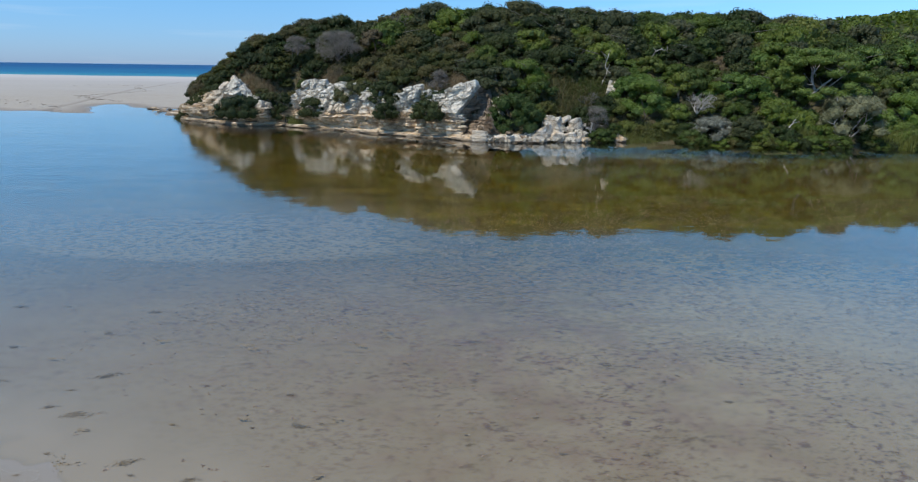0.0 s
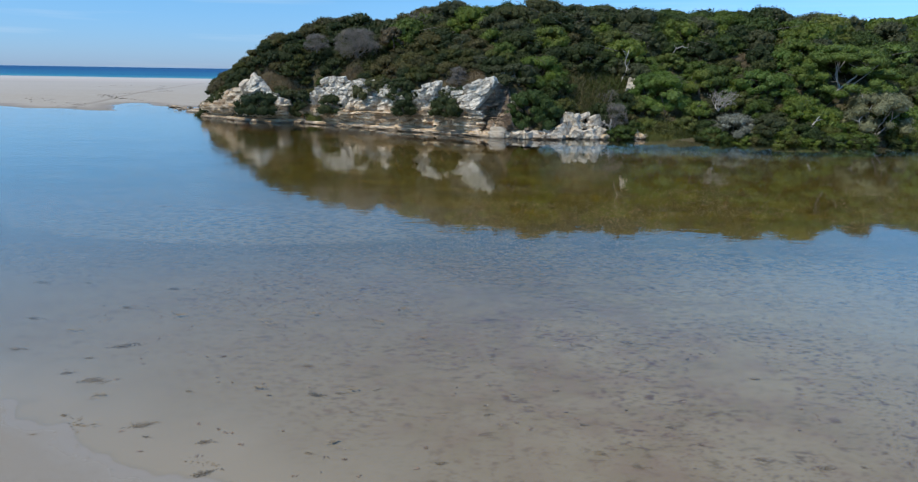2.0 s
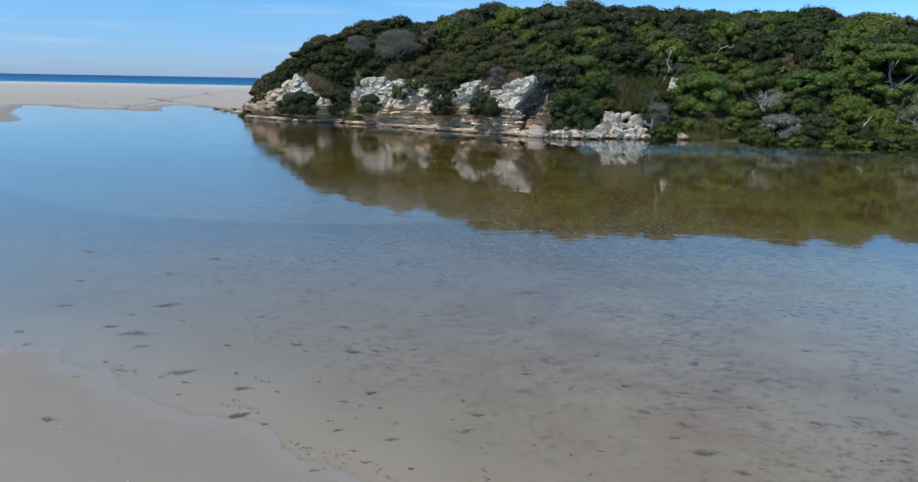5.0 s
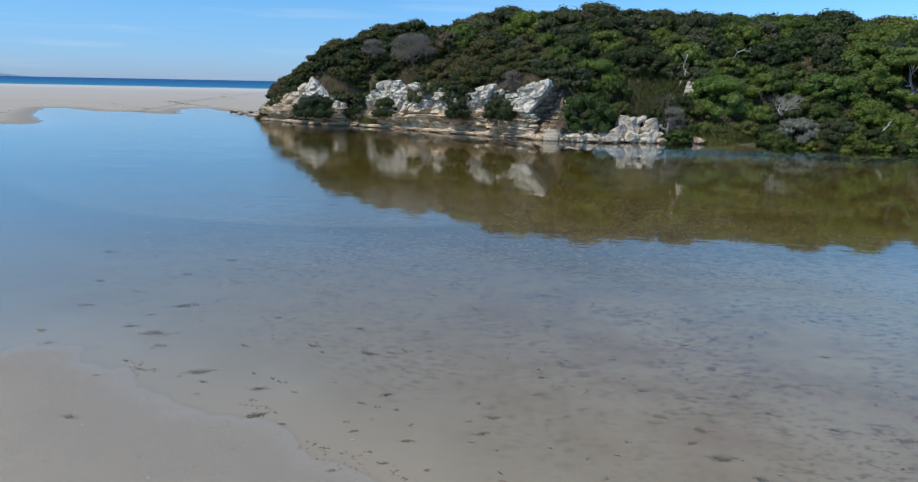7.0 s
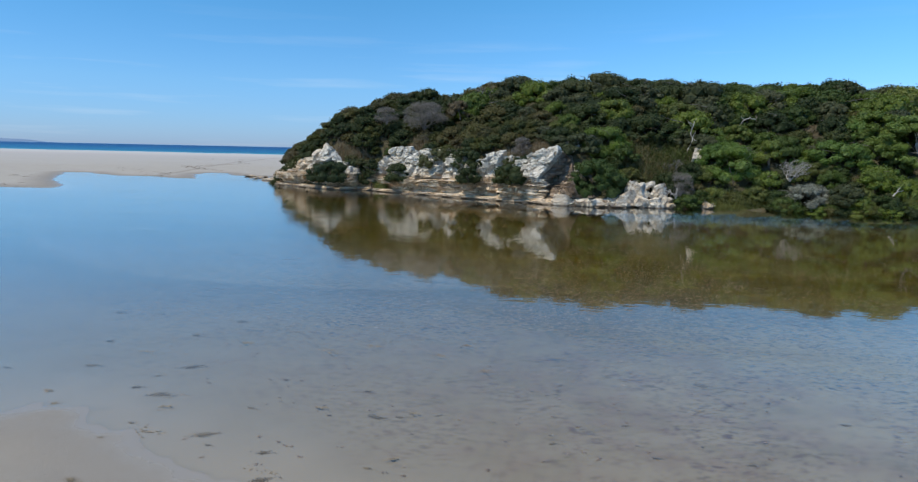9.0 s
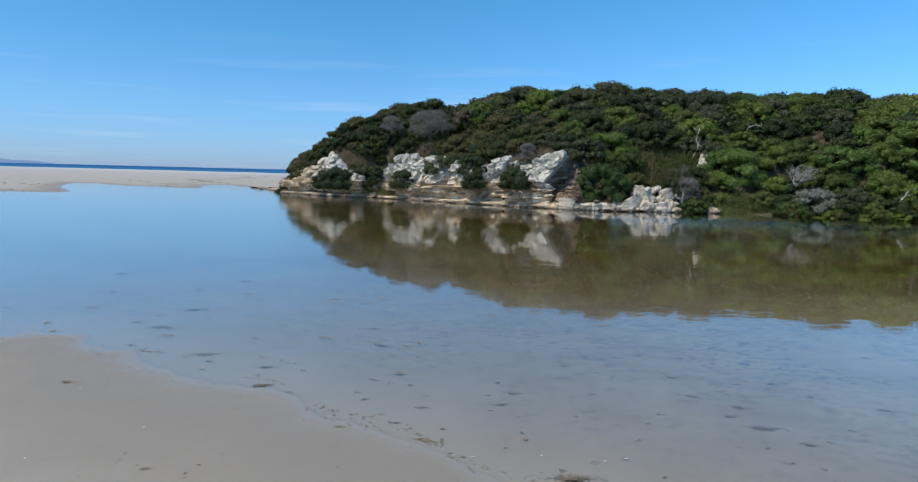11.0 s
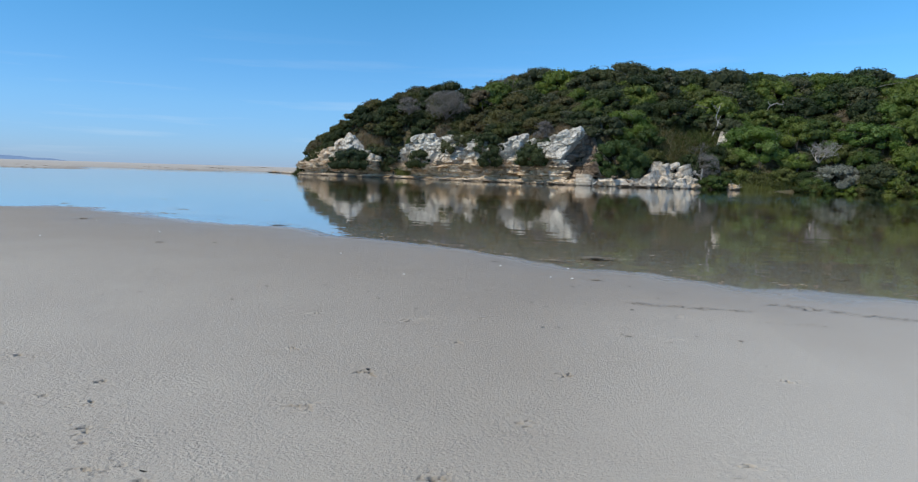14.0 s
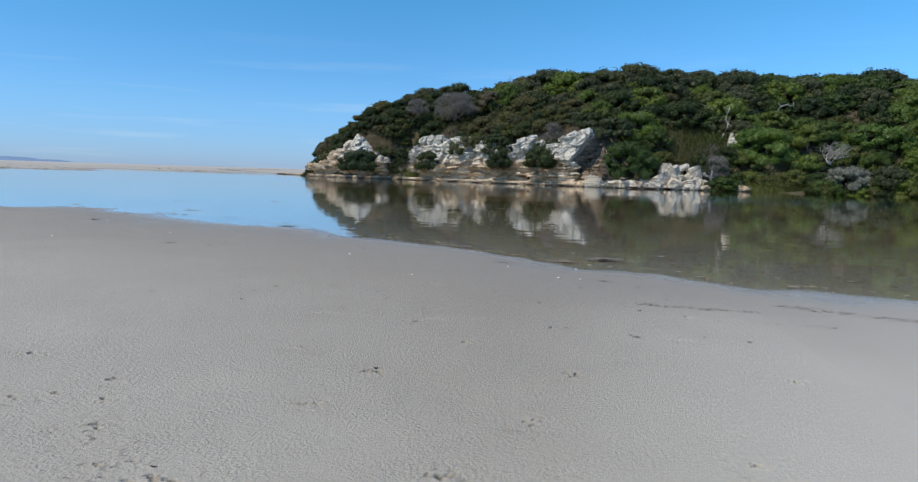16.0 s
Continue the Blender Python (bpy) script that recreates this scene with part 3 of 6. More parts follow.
GREY_LEAF = leaf_material("grey_green_leaf", [(0.0, (0.18, 0.19, 0.10)), (1.0, (0.21, 0.215, 0.12))])
LIME_LEAF = leaf_material("yellow_green_leaf", [(0.0, (0.1, 0.15, 0.02)), (1.0, (0.13, 0.165, 0.026))])
SILVER_LEAF = leaf_material("silvery_leaf", [(0.0, (0.15, 0.165, 0.12)), (1.0, (0.18, 0.19, 0.15))], 0.5)
GRASS = leaf_material("reed_grass", [(0.0, (0.17, 0.20, 0.045)), (1.0, (0.21, 0.21, 0.06))])
PAD_LEAF = leaf_material("fresh_canopy_leaf", [(0.0, (0.075, 0.13, 0.02)), (0.6, (0.1, 0.165, 0.026)), (1.0, (0.125, 0.175, 0.035))])
DRY = leaf_material("dry_grass", [(0.0, (0.22, 0.165, 0.09)), (1.0, (0.29, 0.22, 0.13))])
WEED = leaf_material("dead_seaweed", [(0.0, (0.15, 0.13, 0.1)), (0.5, (0.2, 0.165, 0.12)), (1.0, (0.26, 0.205, 0.125))], 0.4, 0.1)
DRIFT = leaf_material("bleached_drift", [(0.0, (0.2, 0.175, 0.135)), (1.0, (0.25, 0.215, 0.165))], 0.35, 0.1)
LITTER = leaf_material("dead_leaf", [(0.0, (0.25, 0.175, 0.13)), (0.5, (0.215, 0.16, 0.115)), (1.0, (0.26, 0.205, 0.14))], 0.6, 0.1)
BARK = wood_material("grey_bark", (0.09, 0.08, 0.07), (0.2, 0.185, 0.17))
DEADWOOD = wood_material("bleached_wood", (0.2, 0.185, 0.165), (0.42, 0.40, 0.37))
TWIG = wood_material("grey_twigs", (0.115, 0.105, 0.093), (0.225, 0.208, 0.185))


# ---- large structure ----
def ground_patch(x0, x1, nx, y0, y1, ny, hole=None, drop=0.0, prints=False):
    xs, ys = np.linspace(x0, x1, nx), np.linspace(y0, y1, ny)
    gx, gy = np.meshgrid(xs, ys, indexing="ij")
    v = np.stack([gx, gy, ground_z(gx, gy, prints) - drop], -1).reshape(-1, 3)
    f = grid_faces(nx, ny)
    if hole:
        c = v[f].mean(1)
        mx, my = (x1 - x0) / nx, (y1 - y0) / ny
        f = f[~((c[:, 0] > hole[0] + mx) & (c[:, 0] < hole[1] - mx) & (c[:, 1] > hole[2] + my) & (c[:, 1] < hole[3] - my))]
    return v, f


def far_patch(hole):
    def lines(a, b):
        out = np.concatenate([-np.geomspace(20, 6000, 24)[::-1] + a, np.linspace(a, b, 30), np.geomspace(20, 6000, 24) + b])
        return out
    xs, ys = lines(hole[0], hole[1]), lines(hole[2], hole[3])
    gx, gy = np.meshgrid(xs, ys, indexing="ij")
    v = np.stack([gx, gy, ground_z(gx, gy) - 0.03], -1).reshape(-1, 3)
    f = grid_faces(len(xs), len(ys))
    c = v[f].mean(1)
    return v, f[~((c[:, 0] > hole[0] + 6) & (c[:, 0] < hole[1] - 6) & (c[:, 1] > hole[2] + 6) & (c[:, 1] < hole[3] - 6))]


def build_ground():
    rects = [(-2.7, 0.7, -3.6, -0.7), (-14, 9, -6, 9), (-130, 60, -25, 300)]
    v, f = ground_patch(-2.7, 0.7, 240, -3.6, -0.7, 210)
    c = v[f].mean(1)
    keep = np.ones(len(f), bool)
    for x, y in TRACKS:
        keep &= ~((np.abs(c[:, 0] - x) < 0.075) & (np.abs(c[:, 1] - y) < 0.055))
    pieces = [(v, f[keep])]
    # fine sheets round each cluster of tracks; where two meet, the later stops short
    for i, (x, y) in enumerate(TRACKS):
        tv, tf = ground_patch(x - 0.09, x + 0.09, 60, y - 0.07, y + 0.07, 46, None, -0.0003, True)
        tc = tv[tf].mean(1)
        ok = np.ones(len(tf), bool)
        for x2, y2 in TRACKS[:i]:
            ok &= ~((np.abs(tc[:, 0] - x2) < 0.088) & (np.abs(tc[:, 1] - y2) < 0.068))
        pieces.append((tv, tf[ok]))
    pieces += [ground_patch(-14, 9, 290, -6, 9, 190, rects[0], 0.002), ground_patch(-130, 60, 200, -25, 300, 280, rects[1], 0.006), far_patch(rects[2])]
    v, f = joined(pieces)
    return tagged(new("ground", np_mesh("ground", v, f, SAND, True)), "pale grey-beige wet sand of beach and lagoon bed", "sand", kind="structure")


def build_water():
    v = [(-400, -40, 0), (250, -40, 0), (250, 140, 0), (-400, 140, 0)]
    tagged(new("water", np_mesh("water", v, [(0, 1, 2, 3)], WATER)), "shallow clear calm lagoon water mirroring sky and headland", "water", kind="structure")
    v = [(-9000, 292, -0.12), (9000, 292, -0.12), (9000, 9000, -0.12), (-9000, 9000, -0.12)]
    tagged(new("water", np_mesh("sea", v, [(0, 1, 2, 3)], SEA)), "deep blue open sea with a turquoise inshore band", "sea", kind="structure")


def build_hill():
    xs, ys = np.arange(-34, 75, 0.55), np.arange(47, 120, 0.55)
    gx, gy = np.meshgrid(xs, ys, indexing="ij")
    v = np.stack([gx, gy, hill_z(gx, gy)], -1).reshape(-1, 3)
    f = grid_faces(len(xs), len(ys))
    keep = (head_s(v[:, 0], v[:, 1]) > -1.2)[f].all(1)
    return tagged(new("ground", np_mesh("hill", v, f[keep], SOIL, True)), "steep sandy soil slope of the bushy headland", "hillside", kind="structure")


def far_hill_z(x, y):
    h = 25 + 9 * np.clip((x - 140) / 80, 0, 1.6) + 2.5 * vnoise(x / 30, y / 30, 0, 3) + 1.2 * vnoise(x / 9, y / 9, 0, 4)
    return h * np.clip((x - 118) / 30, 0, 1) ** 0.5 * np.clip((y - 238) / 60, 0, 1) ** 0.6 - 1


def build_far_land():
    # wooded hill behind the lagoon
    xs, ys = np.linspace(120, 460, 60), np.linspace(240, 520, 40)
    gx, gy = np.meshgrid(xs, ys, indexing="ij")
    v = np.stack([gx, gy, far_hill_z(gx, gy)], -1).reshape(-1, 3)
    tagged(new("backdrop", np_mesh("far_hill", v, grid_faces(60, 40), DARK_LEAF, True)), "distant scrub-covered green hill", "hill", kind="structure")
    # blue headland across the bay
    xs, ys = np.linspace(-9000, -3690, 90), np.linspace(4000, 4700, 8)
    gx, gy = np.meshgrid(xs, ys, indexing="ij")
    prof = np.interp(gx, [-9000, -6600, -5000, -4300, -4140, -3990, -3860, -3700], [90, 110, 60, 40, 38, 20, 27, 0]) + 4 * vnoise(gx / 120, gy / 200, 0, 8)
    h = np.maximum(prof, -1) * np.sin(np.clip((gy - 4000) / 700, 0, 1) * math.pi) ** 0.4
    v = np.stack([gx, gy, h - 1], -1).reshape(-1, 3)
    # haze of the distance is put into the land's base colour
    m = haze_material("hazy_blue_land", (0.16, 0.24, 0.36), (0.19, 0.27, 0.38))
    tagged(new("backdrop", np_mesh("far_headland", v, grid_faces(90, 8), m, True)), "hazy blue headland far across the bay", "headland", kind="structure")


def foot_point(u):
    """A place along the headland's foot, u metres from the tip, with the inland direction."""
    pts = np.array(FOOT, float)
    seg = np.linalg.norm(np.diff(pts, axis=0), axis=1)
    acc = np.concatenate([[0], np.cumsum(seg)]) - 2.38
    x, y = np.interp(u, acc, pts[:, 0]), np.interp(u, acc, pts[:, 1])
    e = 1.5
    tx = np.interp(u + e, acc, pts[:, 0]) - np.interp(u - e, acc, pts[:, 0])
    ty = np.interp(u + e, acc, pts[:, 1]) - np.interp(u - e, acc, pts[:, 1])
    n = np.hypot(tx, ty)
    return x, y, -ty / n, tx / n


def cells(u, z, seed, sharp=0.85):
    """Broken-rock facets: a random plane for each cell of a jittered grid, and the distance to the cell's edge."""
    i, j = np.floor(u), np.floor(z)
    first, second = np.full(u.shape, 9.0), np.full(u.shape, 9.0)
    plane = np.zeros(u.shape)
    for a in (-1, 0, 1):
        for b in (-1, 0, 1):
            p, q = i + a, j + b
            du, dz = u - p - 0.5 - sharp * (hashed(p, q, 1, seed) - 0.5), z - q - 0.5 - sharp * (hashed(p, q, 2, seed) - 0.5)
            d = np.hypot(du, dz)
            tilt = (hashed(p, q, 3, seed) - 0.5) + (hashed(p, q, 4, seed) - 0.5) * du * 1.3 + (hashed(p, q, 5, seed) - 0.5) * dz * 1.3
            near = d < first
            second = np.where(near, first, np.minimum(second, d))
            plane, first = np.where(near, tilt, plane), np.where(near, d, first)
    return plane, second - first


CLIFF_TOP = [(-3.2, 0.5), (-2, 1.8), (0, 2.5), (3, 3.0), (5, 3.4), (6.0, 4.1), (8.2, 4.1), (9.2, 3.0), (10.4, 2.3), (13.2, 2.2), (14.2, 3.2), (15.3, 4.2), (19, 4.4), (21.5, 4.3), (22.6, 3.9), (24, 4.0),
             (25.1, 3.7), (26.2, 3.4), (27.5, 3.7), (28.6, 4.2), (29.4, 3.8), (31, 3.6), (32.4, 3.8), (33, 4.0), (34, 4.4), (35.2, 4.6), (36.2, 4.3), (36.9, 2.4), (37.6, 1.1), (39, 0.6), (41, 0.4)]
NOTCH = [(-3, 0.15), (1.5, 0.5), (3, 0.95), (12.3, 1.0), (13.2, 0.3), (25.4, 0.3), (26.2, 1.1), (32.6, 1.1), (33.2, 0.15), (41, 0.05)]
DIP = [(-4, 0.5), (10, 0.5), (14, 0.1), (25, 0.14), (29, 0.45), (33, 0.5), (41, 0.6)]
CRACKS = ((3.4, 0.16, 2.4), (12.6, 0.45, 4.0), (14.9, 0.14, 4.0), (17.6, 0.12, 3.5), (20.3, 0.12, 3.6), (22.7, 0.16, 4.0), (25.2, 0.2, 4.0), (27.0, 0.14, 3.5), (29.3, 0.22, 4.0), (31.6, 0.12, 3.0))


def cliff_height(u):
    return np.interp(u, *zip(*CLIFF_TOP)) / 4.4


def slab_edge(z):
    return 34.0 + 0.72 * (z - 2.2) + 0.14 * vnoise(z / 0.5, 0.5, 0, 70)


def cliff_face(u, z):
    """How far inland of the foot the bare rock stands at that height."""
    ledge = 0.27 + 0.09 * vnoise(u / 1.1, 0.5, 0, 61) + 0.05 * vnoise(u / 0.35, 0.5, 0, 62)
    roof = 0.84 + 0.14 * vnoise(u / 2.3, 0.5, 0, 63) + 0.10 * vnoise(u / 0.7, 0.5, 0, 64) - 0.1 * np.clip((u - 26) * 0.2, 0, 1)
    notch = lerp_table(u, NOTCH) * (0.75 + 0.4 * vnoise(u / 1.3, 0.5, 0, 65))
    s = np.where(z < ledge, -0.3 - 0.25 * (z < 0.13) + 0.4 * vnoise(u / 1.9, 0.5, 0, 66) + 0.16 * vnoise(u / 0.5, z / 0.1, 0, 67), 0.05)
    inside_notch = (z >= ledge) & (z < roof)
    s = np.where(inside_notch, 0.1 + notch * (1 - 0.45 * (z - ledge) / (roof - ledge)), s)
    s = np.where(z >= roof, -0.22 + 0.12 * (z - 0.9), s)
    s = np.where(z >= 1.55, 0.28 + 0.42 * (z - 1.55), s)
    # bedding gap under the white course
    gap = np.exp(-((z - 1.58 - 0.1 * vnoise(u / 1.5, 0.5, 0, 68)) / 0.08) ** 2)
    s = s + 0.5 * gap * np.clip(np.interp(u, [13, 14, 21, 22.5, 27, 29], [0, 1, 1, 0.3, 0.4, 0]), 0, 1) * (0.7 + 0.5 * vnoise(u / 0.9, 0.5, 0, 69))
    up = np.clip((z - 0.3) / 0.8, 0, 1)
    s = s + up * (0.6 * vnoise(u / 4.1, z / 9, 0, 21) + 0.25 * vnoise(u / 1.6, z / 4, 0, 22))
    # smooth overhanging slab of the tip
    s = s - 0.55 * np.clip(1 - np.abs((u - 7.2 - 0.3 * (z - 3.6)) / 1.9) ** 3, 0, 1) * np.clip((z - 2.75) / 0.25, 0, 1)
    # the slanting slab and the shaded recess behind its edge
    edge = slab_edge(z)
    slab = np.clip((u - 31.9 - 0.35 * (z - 2)) / 0.4, 0, 1) * np.clip((z - 2.15 - 0.1 * vnoise(u / 0.6, 0.5, 0, 71)) / 0.12, 0, 1)
    s = s - 0.75 * slab * (u < edge)
    s = s + 1.1 * np.clip((u - np.maximum(edge, 34.0)) / 0.8, 0, 1) * np.clip((z - 0.5) / 0.3, 0, 1) - 0.6 * np.clip(u - edge - 1.5, 0, 2.4)
    # under the bush the ledge draws back behind loose boulders
    s = s + 0.75 * np.clip((u - 35.6) / 0.6, 0, 1) * (z < 0.75)
    for at, wide, top in CRACKS:
        s = s + (0.95 + 2 * wide) * np.exp(-((u - at - 0.1 * np.sin(4 * z + at)) / (wide * (1.25 - 0.5 * z / top))) ** 2) * up * (z < top)
    # beds that dip along the cliff, and the blocks that they break into
    dip = np.array([sum(np.interp(a, *zip(*DIP)) * 0.1 for a in np.arange(-4, b, 0.1)) for b in np.arange(-4, 42, 0.5)])
    q = z - np.clip((z - 1.2) / 0.5, 0, 1) * np.interp(u, np.arange(-4, 42, 0.5), dip) + 0.12 * vnoise(u / 1.4, z / 1.4, 0, 72)
    calm = 1 - 0.6 * slab * (u < edge)
    plane, rim = cells(u / 1.25 + 0.35 * q, q / 0.72, 73)
    s = s + up * calm * (0.62 * plane + 0.32 * np.exp(-(rim / 0.075) ** 2))
    plane, rim = cells(u / 0.6 - 0.2 * q, q / 0.36, 74)
    s = s + (0.3 + 0.7 * up) * calm * (0.2 * plane + 0.12 * np.exp(-(rim / 0.12) ** 2))
    bed = q / 0.24 + 0.6 * vnoise(u / 0.8, z, 0, 75)
    s = s + up * 0.06 * (hashed(np.floor(bed), np.floor(u / 2.3 + 0.3 * np.floor(bed)), 0, 76) - 0.5) + 0.05 * np.exp(-((bed - np.round(bed)) / 0.16) ** 2)
    return s + 0.05 * fbm(u / 0.3, z / 0.2, 0, 2, 77)


def build_cliff():
    U, rows, back = np.arange(-3.2, 41.0, 0.075), 104, np.array([0.12, 0.3, 0.6, 1.1, 1.8, 2.8])
    top = lerp_table(U, CLIFF_TOP) + 0.25 * vnoise(U / 0.9, 0.5, 0, 78) + 0.22 * (hashed(np.floor(U / 0.8), 0, 0, 79) - 0.5)
    top = np.maximum(top, 0.4)
    gu, gk = np.meshgrid(U, np.linspace(0, 1, rows), indexing="ij")
    z = -0.4 + (top[:, None] + 0.4) * gk
    s = cliff_face(gu, z)
    crest = s[:, -9:].mean(1)
    s = np.concatenate([s, crest[:, None] + back[None, :]], 1)
    gu = np.concatenate([gu, np.repeat(U[:, None], len(back), 1)], 1)
    x, y, nx, ny = foot_point(gu)
    px, py = x + nx * s, y + ny * s
    roof = top[:, None] + 0.1 * back[None, :] + 0.16 * cells(gu[:, rows:] / 0.7, s[:, rows:] / 0.6, 80)[0]
    sink = np.clip((back - 0.6) / 1.2, 0, 1)[None, :]
    z = np.concatenate([z, roof * (1 - sink) + (hill_z(px[:, rows:], py[:, rows:]) - 0.35) * sink], 1)
    v = np.stack([px, py, z], -1).reshape(-1, 3)
    f = grid_faces(len(U), rows + len(back))[:, ::-1]
    me = np_mesh("cliff", v, f, ROCK, False)
    # brown face of the recess beside the slanting slab, its shade put into colour
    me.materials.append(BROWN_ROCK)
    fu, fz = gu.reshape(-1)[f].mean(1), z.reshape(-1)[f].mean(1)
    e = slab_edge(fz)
    # past 36 m the same shaded brown darkens gaps between the boulders
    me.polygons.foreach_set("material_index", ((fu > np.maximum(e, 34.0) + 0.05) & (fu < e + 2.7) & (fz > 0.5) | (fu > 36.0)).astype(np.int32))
    return tagged(new("cliff", me), "low white and tan limestone cliff with an undercut waterline ledge", "cliff", kind="structure")


build_ground()
build_water()
build_hill()
build_far_land()
CLIFF = build_cliff()


# ---- rocks ----
def rock_mesh(seed, flat=0.75, mat=None, fine=True):
    rng = np.random.default_rng(seed)
    v, f = BALL3 if fine else BALL2
    n = rng.normal(0, 1, (13, 3))
    n /= np.linalg.norm(n, axis=1)[:, None]
    d = rng.uniform(0.55, 0.95, 13)
    r = np.min(np.where(v @ n.T > 0.05, d / np.maximum(v @ n.T, 0.05), 9), axis=1)
    r = np.minimum(r, 1.15)
    r = r + 0.07 * fbm(v[:, 0] * 2.5 + seed, v[:, 1] * 2.5, v[:, 2] * 5, 4, seed) + 0.025 * np.sin(v[:, 2] * 17 + 2 * vnoise(v[:, 0] * 2, v[:, 1] * 2, 0, seed))
    w = v * r[:, None] * np.array([1, 0.85, flat])
    return np_mesh("rock", w, f, mat or ROCK, False)


def block_mesh(seed, mat):
    """A squared block with broken corners: the hull of points near a box's faces."""
    rng = np.random.default_rng(seed)
    p = np.array([(a, b, c) for a in (-1, 1) for b in (-1, 1) for c in (-1, 1)], float) * rng.uniform(0.62, 1.0, (8, 3))
    q = rng.normal(0, 1, (9, 3))
    q /= np.abs(q).max(1)[:, None] * rng.uniform(1.0, 1.12, (9, 1))
    bm = bmesh.new()
    for co in np.concatenate([p, q]):
        bm.verts.new(co)
    made = bmesh.ops.convex_hull(bm, input=bm.verts)
    bmesh.ops.delete(bm, geom=[g for g in made["geom_interior"] if isinstance(g, bmesh.types.BMVert)], context="VERTS")
    bmesh.ops.triangulate(bm, faces=bm.faces[:])
    bmesh.ops.subdivide_edges(bm, edges=bm.edges[:], cuts=2, use_grid_fill=True)
    co = np.array([v.co for v in bm.verts])
    push = 0.07 * fbm(co[:, 0] * 2 + seed, co[:, 1] * 2, co[:, 2] * 3, 3, seed) + 0.06 * np.sign(vnoise(co[:, 0] * 1.6, co[:, 1] * 1.6, co[:, 2] * 3.2, seed + 9))
    for v, k in zip(bm.verts, push):
        v.co += v.co.normalized() * float(k)
    bmesh.ops.triangulate(bm, faces=bm.faces[:])
    me = bpy.data.meshes.new("rock")
    bm.to_mesh(me)
    bm.free()
    me.materials.append(mat)
    return me


BLOCKS = [block_mesh(150 + i, ROCK) for i in range(6)]
PALE_BLOCKS = [block_mesh(170 + i, PALE_ROCK) for i in range(5)]
SMALL_ROCKS = [rock_mesh(90 + i, 0.6 + 0.08 * i, None, False) for i in range(5)]
PALE_ROCKS = [rock_mesh(70 + i, 0.7 + 0.06 * i, PALE_ROCK) for i in range(5)]


def place_rock(name, i, x, y, z, size, rng, label, group="", flat=1.0, kinds=None):
    kinds = kinds or PALE_ROCKS
    ob = new(name, kinds[i % len(kinds)])
    m = pose(x, y, z, rng.uniform(-15, 15), rng.uniform(-15, 15), rng.uniform(0, 360)) @ Matrix.Diagonal((size, size * rng.uniform(0.8, 1.2), size * flat * rng.uniform(0.75, 1.1), 1))
    ob.matrix_basis = m
    return tagged(ob, label, "rock", group)


